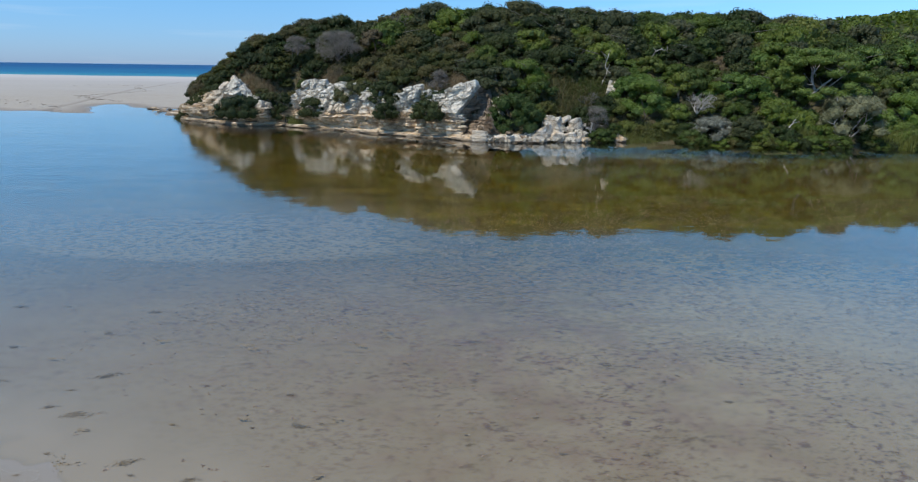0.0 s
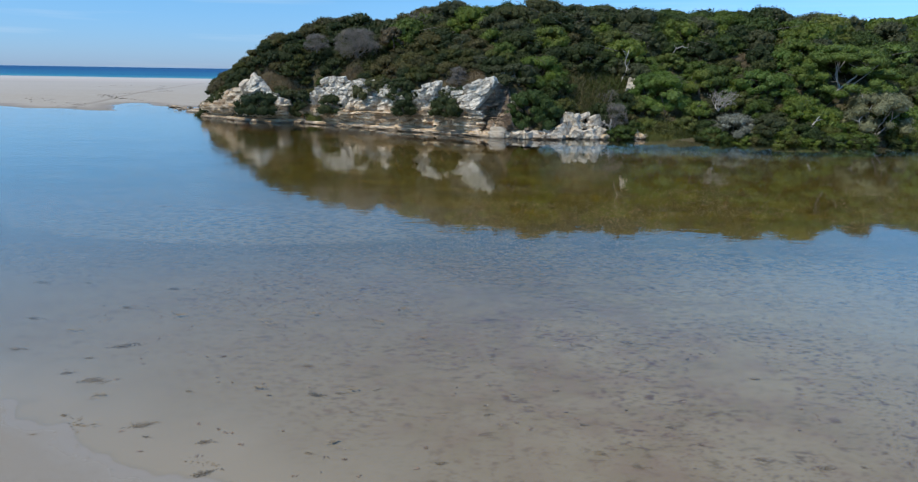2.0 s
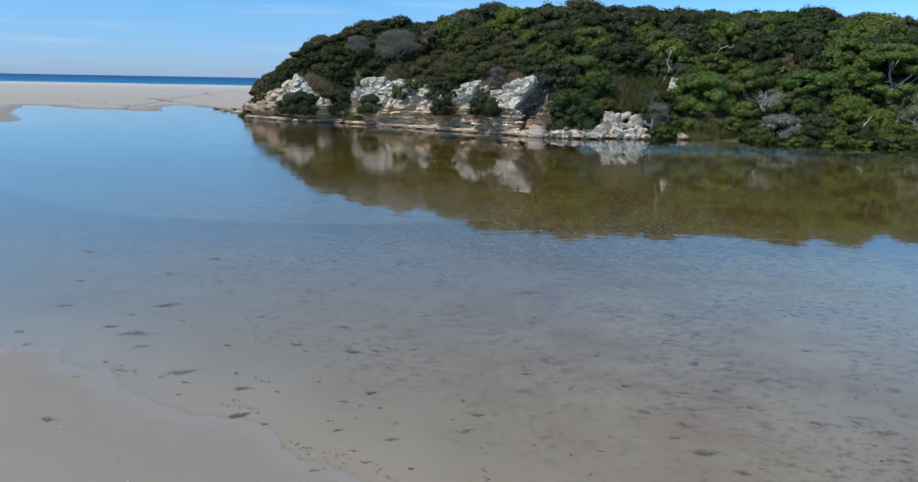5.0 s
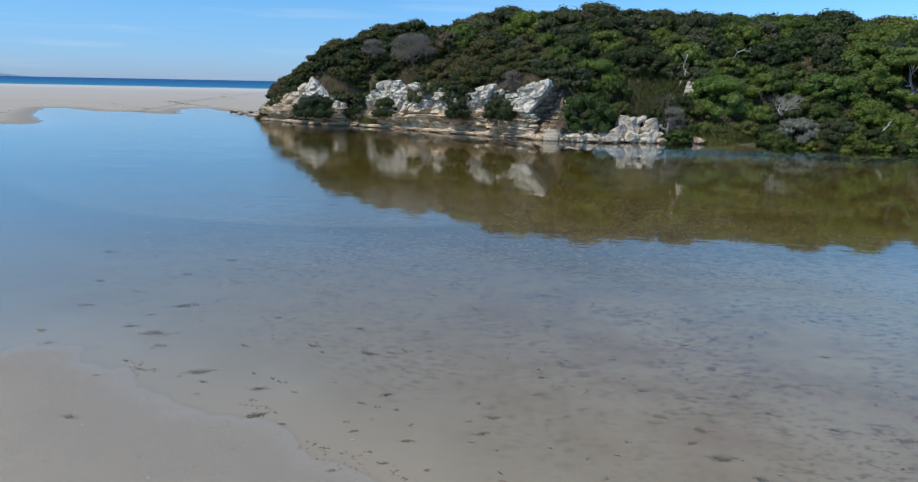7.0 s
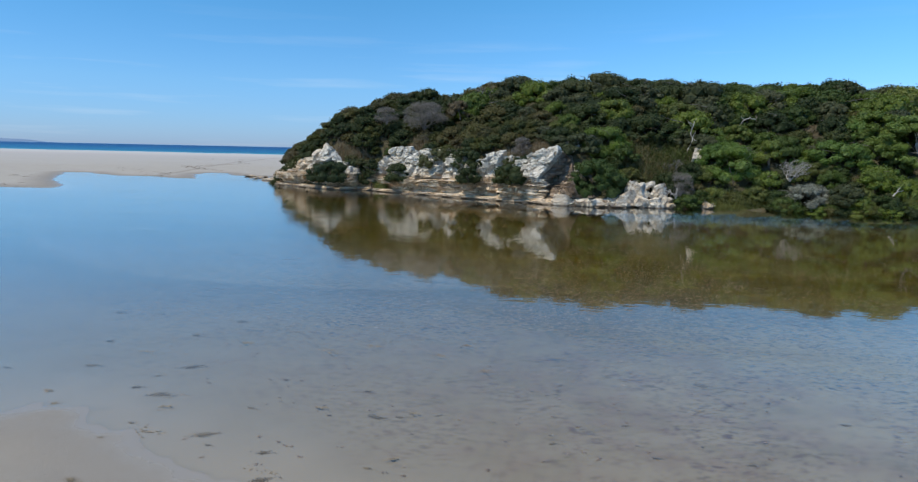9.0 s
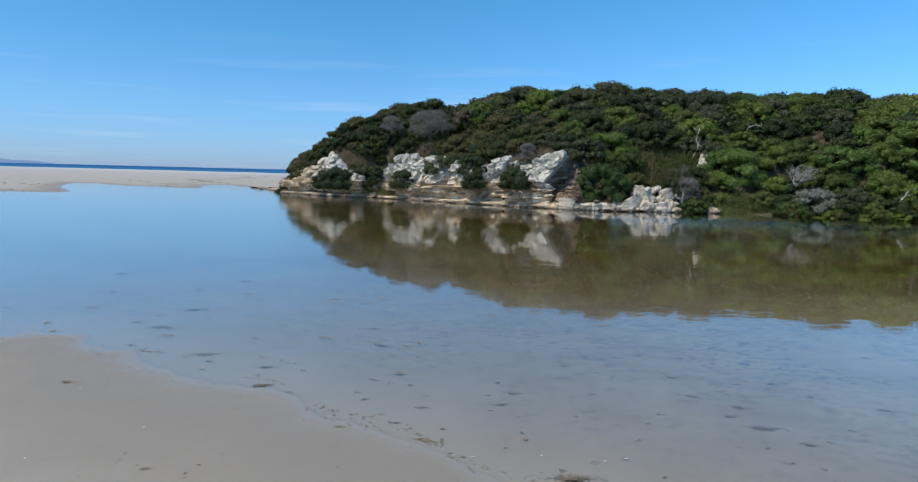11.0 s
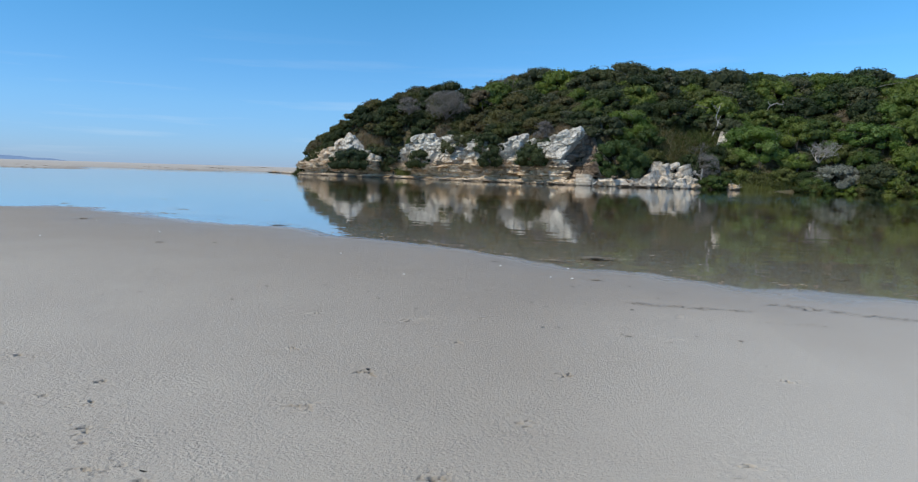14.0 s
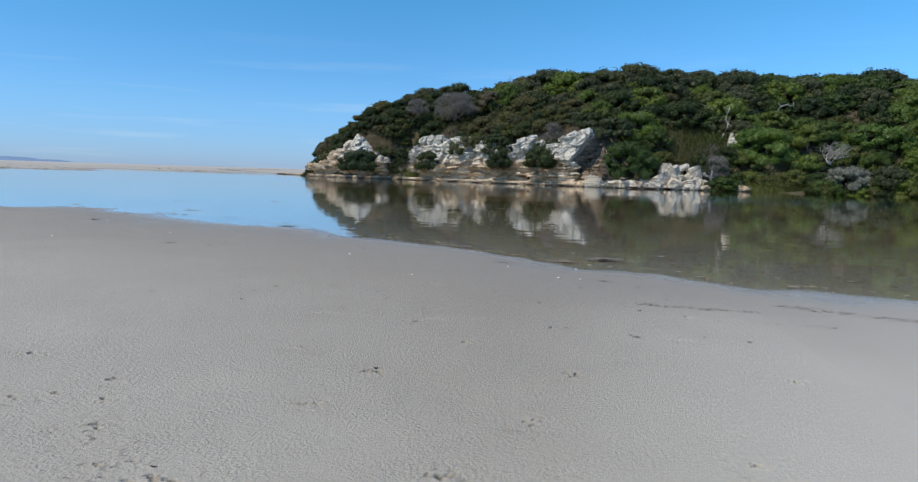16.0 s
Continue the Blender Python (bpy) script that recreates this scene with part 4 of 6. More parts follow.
def build_rocks():
    rng = random.Random(9)
    # the white outcrop by the water
    for i, (x, y, z, w, d, h, tilt) in enumerate(((6.3, 51.0, 0.3, 0.6, 0.6, 0.5, 14), (7.3, 51.2, 0.5, 0.75, 0.6, 0.62, -22), (7.75, 51.7, 1.4, 0.42, 0.5, 0.72, 9), (8.35, 51.6, 1.25, 0.42, 0.5, 0.62, -8), (8.5, 50.9, 0.4, 0.55, 0.5, 0.42, 16), (9.35, 52.1, 1.85, 0.42, 0.4, 0.24, -28),
                                                  (10.15, 51.8, 1.35, 0.5, 0.5, 0.55, -20), (9.5, 50.9, 0.35, 0.6, 0.5, 0.4, -12), (10.4, 51.2, 0.5, 0.5, 0.5, 0.45, 20), (10.0, 50.7, 0.12, 0.5, 0.4, 0.25, 12), (11.2, 51.2, 0.2, 0.5, 0.45, 0.28, -14), (5.6, 50.8, 0.2, 0.5, 0.4, 0.34, 15), (8.9, 52.6, 1.0, 0.5, 0.4, 0.8, 0))):
        ob = new("boulder", PALE_BLOCKS[i % 5])
        ob.matrix_basis = pose(x, y, z, rng.uniform(-12, 12), tilt, rng.uniform(-35, 35)) @ Matrix.Diagonal((w * 1.1, d * 1.1, h * 1.1, 1))
        tagged(ob, "bleached white limestone boulder at the water's edge", "rock", "boulders of the white outcrop")
    for i in range(26):
        x = rng.uniform(5.4, 11.0)
        z = rng.choice((0.15, 0.3, 0.7, 1.0, 1.3)) * (1.0 if 6.8 < x < 10.8 else 0.3)
        ob = new("stone", PALE_BLOCKS[i % 5])
        r = rng.uniform(0.14, 0.34)
        ob.matrix_basis = pose(x, 50.95 + 0.55 * z + rng.uniform(-0.15, 0.15), z, rng.uniform(-30, 30), rng.uniform(-40, 40), rng.uniform(0, 360)) @ Matrix.Diagonal((r, r, r * rng.uniform(0.6, 1.1), 1))
        tagged(ob, "broken white limestone stone wedged in the outcrop", "rock", "stones of the white outcrop")
    for i in range(16):
        x, y, nx, ny = (float(q) for q in foot_point(35.9 + 0.36 * i + rng.uniform(-0.1, 0.1)))
        s, r = rng.uniform(-0.75, -0.4), rng.choice((0.26, 0.34, 0.42, 0.52)) * (1.25 if i < 3 else 1.0)
        ob = new("boulder", PALE_BLOCKS[i % 5])
        ob.matrix_basis = pose(x + nx * s, y + ny * s, r * 0.45, rng.uniform(-20, 20), rng.uniform(-25, 25), rng.uniform(0, 360)) @ Matrix.Diagonal((r * 1.2, r, r * rng.uniform(0.7, 1.0), 1))
        tagged(ob, "pale limestone boulder under the bush at the waterline", "rock", "boulders along the foot of the cliff")
    # rubble along the foot
    for i in range(34):
        u = 34 + rng.random() ** 1.3 * 15
        x, y, nx, ny = foot_point(u)
        s = rng.uniform(-0.3, 0.5)
        place_rock("stone", i, x + nx * s, y + ny * s, rng.uniform(-0.1, 0.15), rng.choice((0.18, 0.25, 0.35, 0.5, 0.65)), rng, "small weathered limestone stone in the shallows", "stones along the foot of the headland", 0.9, SMALL_ROCKS)
    for i, (x, y, z, r) in enumerate(((29.2, 49.3, 0.1, 0.6), (29.9, 49.2, 0.05, 0.45), (28.5, 49.4, 0.1, 0.35), (35.5, 50.2, 0.05, 0.35))):
        place_rock("boulder", i + 3, x, y, z, r, rng, "pale boulder lying at the bushy waterline")
    # bare patches on the slope
    for i, (x, y, z, r) in enumerate(((14.25, 56.5, 4.5, 0.85), (17.9, 57.8, 4.6, 0.7), (-23.4, 66.0, 3.9, 1.15), (-24.4, 66.2, 3.6, 0.9), (-22.6, 66.1, 3.7, 0.7))):
        ob = place_rock("boulder", i + 1, x, y, z, r, rng, "white limestone rock bare among the shrubs")
        if i == 0:
            ob.data = PALE_BLOCKS[3]
            ob.matrix_basis = pose(x - 0.3, y - 0.4, z - 0.15, -38, 8, -20) @ Matrix.Diagonal((0.42, 0.3, 0.72, 1))
    # low ledge running out past the tip
    for i in range(34):
        k = i / 33
        place_rock("ledge_stone", i, -28.8 - 13 * k + rng.uniform(-0.7, 0.7), 69.5 + 17 * k + rng.uniform(-1, 1), 0.0, rng.uniform(0.7, 1.5) * (1 - 0.4 * k), rng,
                   "flat dark rock of the low ledge off the tip", "rocks of the ledge", 0.2, SMALL_ROCKS)


build_rocks()


def build_cliff_blocks():
    """Blocks and slabs that stand proud of the cliff face."""
    rng = random.Random(31)

    def block(u, s, z, w, d, h, tilt, mesh):
        x, y, nx, ny = (float(q) for q in foot_point(u))
        ob = new("rock", mesh)
        ob.matrix_basis = pose(x + nx * s, y + ny * s, z, rng.uniform(-8, 8), tilt, math.degrees(math.atan2(-nx, ny)) + rng.uniform(-12, 12)) @ Matrix.Diagonal((w, d, h, 1))
        ob.parent = CLIFF

    # loose blocks left standing along the broken top and on the shoulders
    for _ in range(46):
        u = rng.choice((rng.uniform(-1, 10), rng.uniform(14.5, 25), rng.uniform(27, 35.3)))
        high = float(cliff_height(u)) * 4.4
        w = rng.uniform(0.22, 0.6)
        z = high + rng.uniform(-0.25, 0.1)
        block(u, float(cliff_face(np.array([u]), np.array([z]))[0]) + rng.uniform(0.1, 0.6), z, w, rng.uniform(0.3, 0.5), rng.uniform(0.16, 0.34), rng.uniform(-30, -2), BLOCKS[rng.randrange(6)])
    # low ledge slabs along the water
    for _ in range(26):
        block(rng.uniform(0.3, 36), rng.uniform(-0.25, 0.3), rng.uniform(0.03, 0.16), rng.uniform(0.5, 1.3), rng.uniform(0.3, 0.5), rng.uniform(0.08, 0.18), rng.uniform(-5, 5), BLOCKS[rng.randrange(6)])
    # thin layers of the pillar under the white slab
    for i in range(8):
        block(33.8 + rng.uniform(-0.15, 0.15), 0.25 + 0.05 * i + rng.uniform(-0.12, 0.12), 0.35 + 0.24 * i, rng.uniform(0.6, 0.95), 0.5, rng.uniform(0.1, 0.15), rng.uniform(-5, 5), BLOCKS[i % 6])
    # fallen blocks below the recess, and the pale broken rock above it
    for i, (x, y, z, w, d, h, tilt) in enumerate(((2.5, 51.7, 0.7, 0.65, 0.5, 0.62, -15), (3.3, 51.6, 0.45, 0.5, 0.5, 0.5, 10), (3.9, 51.3, 0.3, 0.45, 0.4, 0.4, -20), (4.5, 51.1, 0.25, 0.5, 0.4, 0.34, -8), (5.1, 51.0, 0.25, 0.5, 0.4, 0.32, 5), (1.9, 51.6, 0.3, 0.5, 0.5, 0.3, 0),
                                                  (3.1, 53.3, 2.5, 0.45, 0.5, 0.4, -40), (3.4, 53.4, 3.1, 0.4, 0.5, 0.3, -35), (3.7, 53.2, 2.0, 0.4, 0.4, 0.35, -45), (2.6, 54.8, 4.6, 0.5, 0.5, 0.3, -25), (1.6, 55.2, 5.0, 0.5, 0.5, 0.28, -20), (0.7, 55.0, 4.7, 0.5, 0.5, 0.25, -15),
                                                  (2.2, 55.6, 5.4, 0.5, 0.5, 0.25, -15), (-0.2, 54.8, 4.4, 0.45, 0.4, 0.25, -25), (3.2, 55.2, 4.9, 0.4, 0.4, 0.25, -30))):
        z = z if y < 54.5 else float(hill_z(np.array(x), np.array(y))) + 0.1
        ob = new("rock", BLOCKS[i % 6])
        ob.matrix_basis = pose(x, y, z, 12, tilt, rng.uniform(-25, 25)) @ Matrix.Diagonal((w, d, h, 1))
        ob.parent = CLIFF


build_cliff_blocks()


# ---- trees and shrubs ----
def crown_mesh(seed, width, height, puffs, leaves, leaf, leafmat, low=0.0, tiers=False):
    """Foliage: rounded puffs over a low dome, each a close cover of small leaves round a leafy core."""
    rng = np.random.default_rng(seed)
    n, R = int(min(max(puffs * 0.62, 12), 70)), width / 2
    spots = []
    for _ in range(n):
        a, d = rng.uniform(0, 6.28, 9), np.sqrt(rng.uniform(0, 1, 9)) * 0.9
        c = np.stack([d * np.cos(a), d * np.sin(a)], 1)
        far = [min([np.hypot(*(q - p)) for p in spots], default=1) for q in c]
        spots.append(c[int(np.argmax(far))])
    spots = np.array(spots)
    rho = np.hypot(spots[:, 0], spots[:, 1])
    size = np.clip(R * np.exp(rng.normal(0.45, 0.3, n)) / math.sqrt(n), 0.16, 0.75) * (1.1 if tiers else 1.0)
    flat = size * (0.5 if tiers else rng.uniform(0.75, 1.0, n))
    rise = np.sqrt(1 - 0.72 * rho ** 2) * rng.uniform(0.9, 1.04, n)
    rise = np.where(rho > 0.62, rise * rng.uniform(0.3, 1.0, n), rise)
    mid = np.stack([spots[:, 0] * R, spots[:, 1] * R, np.maximum(height * rise - flat, flat * 0.7)], 1)
    home = rng.choice(n, leaves, p=size ** 2 / (size ** 2).sum())
    d = rng.normal(0, 1, (leaves, 3))
    d[:, 2] = np.where(rng.uniform(0, 1, leaves) < 0.72, np.abs(d[:, 2]), d[:, 2])
    d[:, :2] += spots[home] * 0.5
    d /= np.linalg.norm(d, axis=1)[:, None]
    axes = np.stack([size, size, flat], 1)[home]
    p = mid[home] + d * axes * (rng.uniform(0.7, 1.12, leaves) + 0.16 * (rng.uniform(0, 1, leaves) > 0.93))[:, None]
    nor = d / axes
    nor /= np.linalg.norm(nor, axis=1)[:, None]
    twiggy = leafmat is TWIG
    lv, lf = leaf_quads(p, nor, leaf * (2.6 if twiggy else 1.0), leaf * (0.16 if twiggy else 0.6), rng, 1.6 if twiggy else 1.0 if leafmat is SILVER_LEAF else 0.5)
    lv = lv.reshape(-1, 4, 3)[:, :3]
    lv[:, 1] = lv[:, 1] * 1.6 - (lv[:, 0] + lv[:, 2]) * 0.3
    lv = lv.reshape(-1, 3)
    bv, bf = BALL1
    core = [(bv * np.array([b, b, q]) * rng.uniform(0.72, 0.9, (len(bv), 1)) + m, bf) for m, b, q in zip(mid, size, flat)]
    cover = (lv, np.arange(len(lv)).reshape(-1, 3))
    v, f = cover if twiggy else joined([cover, joined(core)])
    v[:, 2] += low
    return np_mesh("crown", v, f, leafmat, False)


def stem_meshes(seed, height, width, stems, base, mat):
    """Leaning stems, each with a side branch: pairs of meshes."""
    rng = np.random.default_rng(seed)
    out = []
    for i in range(stems):
        a = rng.uniform(0, 6.28)
        top = np.array([math.cos(a) * width * rng.uniform(0.15, 0.38), math.sin(a) * width * rng.uniform(0.15, 0.38), height * rng.uniform(0.65, 0.95)])
        n = 5
        k = np.linspace(0, 1, n)[:, None]
        pts = top * np.concatenate([k ** 1.3, k ** 1.3, k], 1) + rng.normal(0, 0.035 * height, (n, 3)) * k * (1 - 0.3 * k)
        pts[0, 2] = -0.3
        j = rng.integers(2, n)
        e = pts[j] + np.array([rng.normal(0, min(width, 4) * 0.17), rng.normal(0, min(width, 4) * 0.17), height * rng.uniform(0.1, 0.3)])
        mid = (pts[j] + e) / 2 + rng.normal(0, 0.06 * width, 3)
        fork = tube([pts[j], mid, e], [base * 0.45, base * 0.3, base * 0.1], 4)
        out.append((np_mesh("stem", *tube(pts, base * (1 - 0.92 * k[:, 0]), 5), mat, True), np_mesh("branch", *fork, mat, True)))
    return out


def plant(name, label, category, seed, width, height, lobes, leaves, leaf, leafmat, low=0.0, stems=3, base=0.06, tiers=False, group="", bark=None):
    ob = thing(name, label, category, (0, -60, 0), group)
    for stem, fork in stem_meshes(seed, height * 0.8 + low, width, stems, base, bark or BARK):
        part("branch", fork, part("trunk" if category == "tree" else "stem", stem, ob))
    part("crown", crown_mesh(seed + 1, width, height, lobes, int(leaves * 1.62), leaf * 1.08, leafmat, low, tiers), ob)
    return ob


def twig_plant(name, label, seed, width, height, count, mat=None, category="shrub", thick=0.03):
    """A leafless shrub: forking stems that end in fine twigs."""
    rng = np.random.default_rng(seed)
    ob = thing(name, label, category, (0, -60, 0))
    stems, twigs = [], []

    def grow(p, d, length, r, depth):
        n = 4
        pts = [p]
        for _ in range(n):
            d = d + rng.normal(0, 0.22, 3)
            d = d / np.linalg.norm(d)
            pts.append(pts[-1] + d * length / n)
        (stems if depth < 2 else twigs).append(tube(pts, np.linspace(r, r * 0.6, n + 1), 5 if depth < 2 else 3))
        if depth < 4:
            for _ in range(count):
                e = d + rng.normal(0, 0.55, 3)
                grow(pts[rng.integers(2, n + 1)], e / np.linalg.norm(e), length * 0.66, r * 0.58, depth + 1)

    for a in np.linspace(0, 6.28, 5, endpoint=False):
        d = np.array([math.cos(a) * width / height * 0.6, math.sin(a) * width / height * 0.6, 1.0])
        grow(np.array([0, 0, -0.2]), d / np.linalg.norm(d), height * 0.42, thick, 0)
    part("stem", np_mesh("stem", *joined(stems), mat or TWIG, True), ob)
    tagged(part("twig_mass", np_mesh("twig_mass", *joined(twigs), mat or TWIG, True), ob), kind="stuff")
    return ob


USED = []


def hill_at(x, y):
    return float(hill_z(np.array(x), np.array(y)))


def drop_proto(p):
    for o in (*p.children_recursive, p):
        bpy.data.objects.remove(o)


def build_special_plants():
    """Plants that stand out by colour, size or shape: x, y, base, width, height."""
    rng = random.Random(5)

    def one(name, label, seed, x, y, base, width, height, mat, lobes=40, leaves=2200, leaf=0.15, low=0.0, stems=4, tiers=False, thick=0.06, category="shrub", bark=None):
        low = -0.4 if "cliff" in label or "tip" in label else low
        ob = plant(name, label, category, seed, width, height, lobes, leaves, leaf, mat, low, stems, thick, tiers, bark=bark)
        ob.matrix_basis = pose(x, y, base, 0, 0, rng.uniform(0, 360))
        USED.append((x, y, width * (0.5 if width < 6 else 0.33)))

    one("shrub", "large dense green bush hanging over the rocks by the water", 301, 4.8, 52.5, 0.9, 5.0, 3.3, BUSH_LEAF, 130, 7000, 0.14, -0.3)
    one("shrub", "broad dark bush growing on the cliff face", 302, -21.8, 63.0, 1.2, 5.6, 2.2, SHADED_LEAF, 90, 4600, 0.14)
    one("shrub", "round dark bush growing on the cliff face", 303, -2.6, 52.8, 1.9, 2.8, 1.8, SHADED_LEAF, 60, 2800, 0.13)
    one("shrub", "round dark bush growing on the cliff face", 304, -6.5, 54.9, 1.8, 2.0, 1.5, SHADED_LEAF, 50, 2400, 0.13)
    one("shrub", "upright dark bush growing on the cliff face", 305, -14.2, 60.4, 1.5, 2.3, 1.9, SHADED_LEAF, 56, 2800, 0.13)
    one("shrub", "dark bush on the cliff's upper edge", 306, -6.7, 57.4, 2.9, 3.0, 2.0, SHADED_LEAF, 56, 2800, 0.13)
    one("shrub", "dark bush trailing over the cliff's edge", 320, -10.0, 59.7, 3.0, 3.8, 2.1, SHADED_LEAF, 60, 3000, 0.13)
    for i, (x, y) in enumerate(((-31.0, 71.4), (-30.5, 70.5), (-29.8, 71.6), (-29.6, 70.0), (-29.2, 71.6), (-28.4, 71.6), (-28.8, 70.6), (-28.6, 69.2), (-28.0, 70.2), (-27.4, 68.6), (-27.0, 70.0), (-26.2, 68.4), (-26.0, 69.8), (-25.2, 68.2), (-24.8, 70.2), (-23.6, 68.4), (-23.2, 69.8), (-22.0, 68.2))):
        one("shrub", "low dense olive bush hugging the headland's tip", 340 + i, x, y, hill_at(x, y) + 0.05, 2.4, 1.5 if x < -29 else 1.7, DARK_LEAF, 70, 1800, 0.12, stems=3, thick=0.035)
    one("shrub", "narrow olive bush in a gap of the cliff", 307, -17.5, 62.7, 0.7, 1.9, 3.0, SHADED_LEAF, 50, 2600, 0.13)
    one("shrub", "narrow olive bush in a gap of the cliff", 308, -18.7, 63.4, 0.9, 2.0, 2.9, SHADED_LEAF, 50, 2400, 0.13)
    for i, (u, w, h) in enumerate(((9.6, 2.0, 1.5), (10.8, 2.2, 1.6), (12.2, 2.0, 1.5), (13.6, 1.8, 1.4), (16.0, 1.5, 0.9), (19.6, 1.7, 1.2), (21.8, 1.8, 1.3), (22.9, 1.7, 1.2), (24.6, 2.2, 1.5), (25.9, 1.5, 1.0), (30.2, 1.4, 0.9), (31.8, 1.6, 1.0), (37.4, 2.0, 1.4))):
        x, y, nx, ny = (float(q) for q in foot_point(u))
        back = 1.9 + rng.uniform(-0.2, 0.4)
        one("shrub", "small dark bush trailing over the cliff's edge", 360 + i, x + nx * back, y + ny * back, float(cliff_height(u)) * 4.4 - 0.15, w, h, SHADED_LEAF if i % 3 else DARK_LEAF, 36, 900, 0.13, stems=3, thick=0.035)
    one("shrub", "bright green bush above the white slab", 309, 5.6, 56.2, 4.0, 4.6, 2.9, LIME_LEAF, 44, 3000, 0.15)
    one("shrub", "yellow-green shrub among darker ones", 310, 1.5, 61.5, 7.0, 2.5, 2.4, LIME_LEAF, 30, 1800, 0.14)
    one("tree", "broad tiered green tree with bare grey limbs", 311, 31.6, 54.4, 3.1, 8.8, 4.9, PAD_LEAF, 150, 10000, 0.16, 0.1, 4, True, 0.1, "tree", DEADWOOD)
    one("tree", "grey-green spreading tree with pale twisted trunks at the waterline", 312, 33.1, 51.0, 0.1, 5.4, 3.6, GREY_LEAF, 80, 6000, 0.15, 0.8, 6, False, 0.12, "tree", DEADWOOD)
    one("shrub", "silvery grey leafy bush at the waterline", 313, 21.7, 51.5, 0.3, 4.2, 2.0, SILVER_LEAF, 112, 3000, 0.12)
    one("shrub", "fresh green rounded bush on the lower slope", 314, 16.6, 54.0, 2.1, 3.9, 3.3, PAD_LEAF, 47, 3000, 0.15)
    one("shrub", "yellow-green rounded bush on the lower slope", 315, 19.8, 55.2, 3.8, 2.4, 2.1, LIME_LEAF, 30, 1600, 0.14)
    one("shrub", "yellow-green low bush under a dead branch", 316, 19.3, 53.2, 1.9, 2.2, 1.3, LIME_LEAF, 27, 1300, 0.13)
    one("shrub", "fresh green bush on the lower slope", 317, 25.9, 53.6, 3.2, 2.8, 2.5, PAD_LEAF, 34, 2000, 0.15)
    one("shrub", "bright green bush above the reeds", 318, 39.0, 52.6, 1.1, 4.6, 3.6, PAD_LEAF, 47, 3000, 0.15)
    one("tree", "upright dark tree standing above the ridge", 319, 31.2, 70.4, 8.9, 1.8, 2.6, DARK_LEAF, 34, 1800, 0.17, 0.3, 3, False, 0.1, "tree")

    # dead shrubs that are one mass of fine grey twigs
    one("shrub", "domed grey mass of dead twigs on the slope", 351, -12.4, 65.2, 6.9, 4.6, 2.7, TWIG, 112, 5200, 0.12)
    one("shrub", "small grey mass of dead twigs on the slope", 352, -17.0, 67.2, 7.3, 2.5, 1.7, TWIG, 90, 2000, 0.12)
    one("shrub", "grey mass of dead twigs beside the white outcrop", 353, 12.0, 52.6, 0.6, 2.2, 2.4, TWIG, 90, 1600, 0.12)
    one("shrub", "grey mass of dead twigs above the slab", 354, -1.6, 56.6, 3.9, 1.7, 1.9, TWIG, 60, 1500, 0.12)
    one("shrub", "brownish half-dead shrub on the upper slope", 355, -8.6, 66.0, 7.9, 2.6, 1.9, BROWN_LEAF, 50, 1500, 0.13)
    one("shrub", "brownish half-dead shrub on the upper slope", 356, 25.0, 58.8, 5.6, 3.6, 1.8, BROWN_LEAF, 50, 1500, 0.13)
    one("shrub", "grey half-dead shrub on the lower slope", 357, 18.0, 56.4, 3.6, 1.8, 1.6, TWIG, 60, 1500, 0.12)

    def bare(name, label, seed, x, y, base, width, height, count, mat, thick, category="shrub"):
        ob = twig_plant(name, label, seed, width, height, count, mat, category, thick)
        ob.matrix_basis = pose(x, y, base, 0, 0, rng.uniform(0, 360))

    bare("shrub", "leafless grey domed shrub on the slope", 331, -12.4, 65.4, 6.7, 4.8, 3.0, 4, TWIG, 0.06)
    bare("shrub", "leafless grey twiggy shrub on the slope", 332, -17.0, 67.6, 7.4, 2.6, 1.9, 3, TWIG, 0.04)
    bare("shrub", "leafless grey bush with a pale stump at the waterline", 333, 11.6, 52.2, 0.2, 2.6, 2.9, 4, TWIG, 0.06)
    bare("shrub", "bleached dead branching shrub on the slope", 334, 20.6, 52.3, 2.6, 3.2, 2.7, 3, DEADWOOD, 0.055)
    bare("shrub", "small leafless grey shrub above the cliff", 335, -1.6, 56.9, 4.3, 1.6, 2.1, 3, TWIG, 0.04)
    bare("tree", "leafless grey treetop on the ridge", 336, -6.2, 69.0, 9.8, 1.6, 2.4, 3, TWIG, 0.05, "tree")
    bare("shrub", "leafless grey bush on the slope", 337, 11.8, 55.2, 3.0, 2.4, 1.7, 3, TWIG, 0.04)
    USED.extend([(8.4, 51.2, 2.6), (10.6, 51.0, 1.5), (6.4, 50.8, 1.2), (-12.4, 65.4, 2.0), (-17.0, 67.6, 0.9), (11.6, 52.2, 1.0), (20.6, 52.3, 1.4), (20.9, 51.4, 1.0), (-1.6, 56.9, 0.6), (11.8, 55.2, 0.8)])


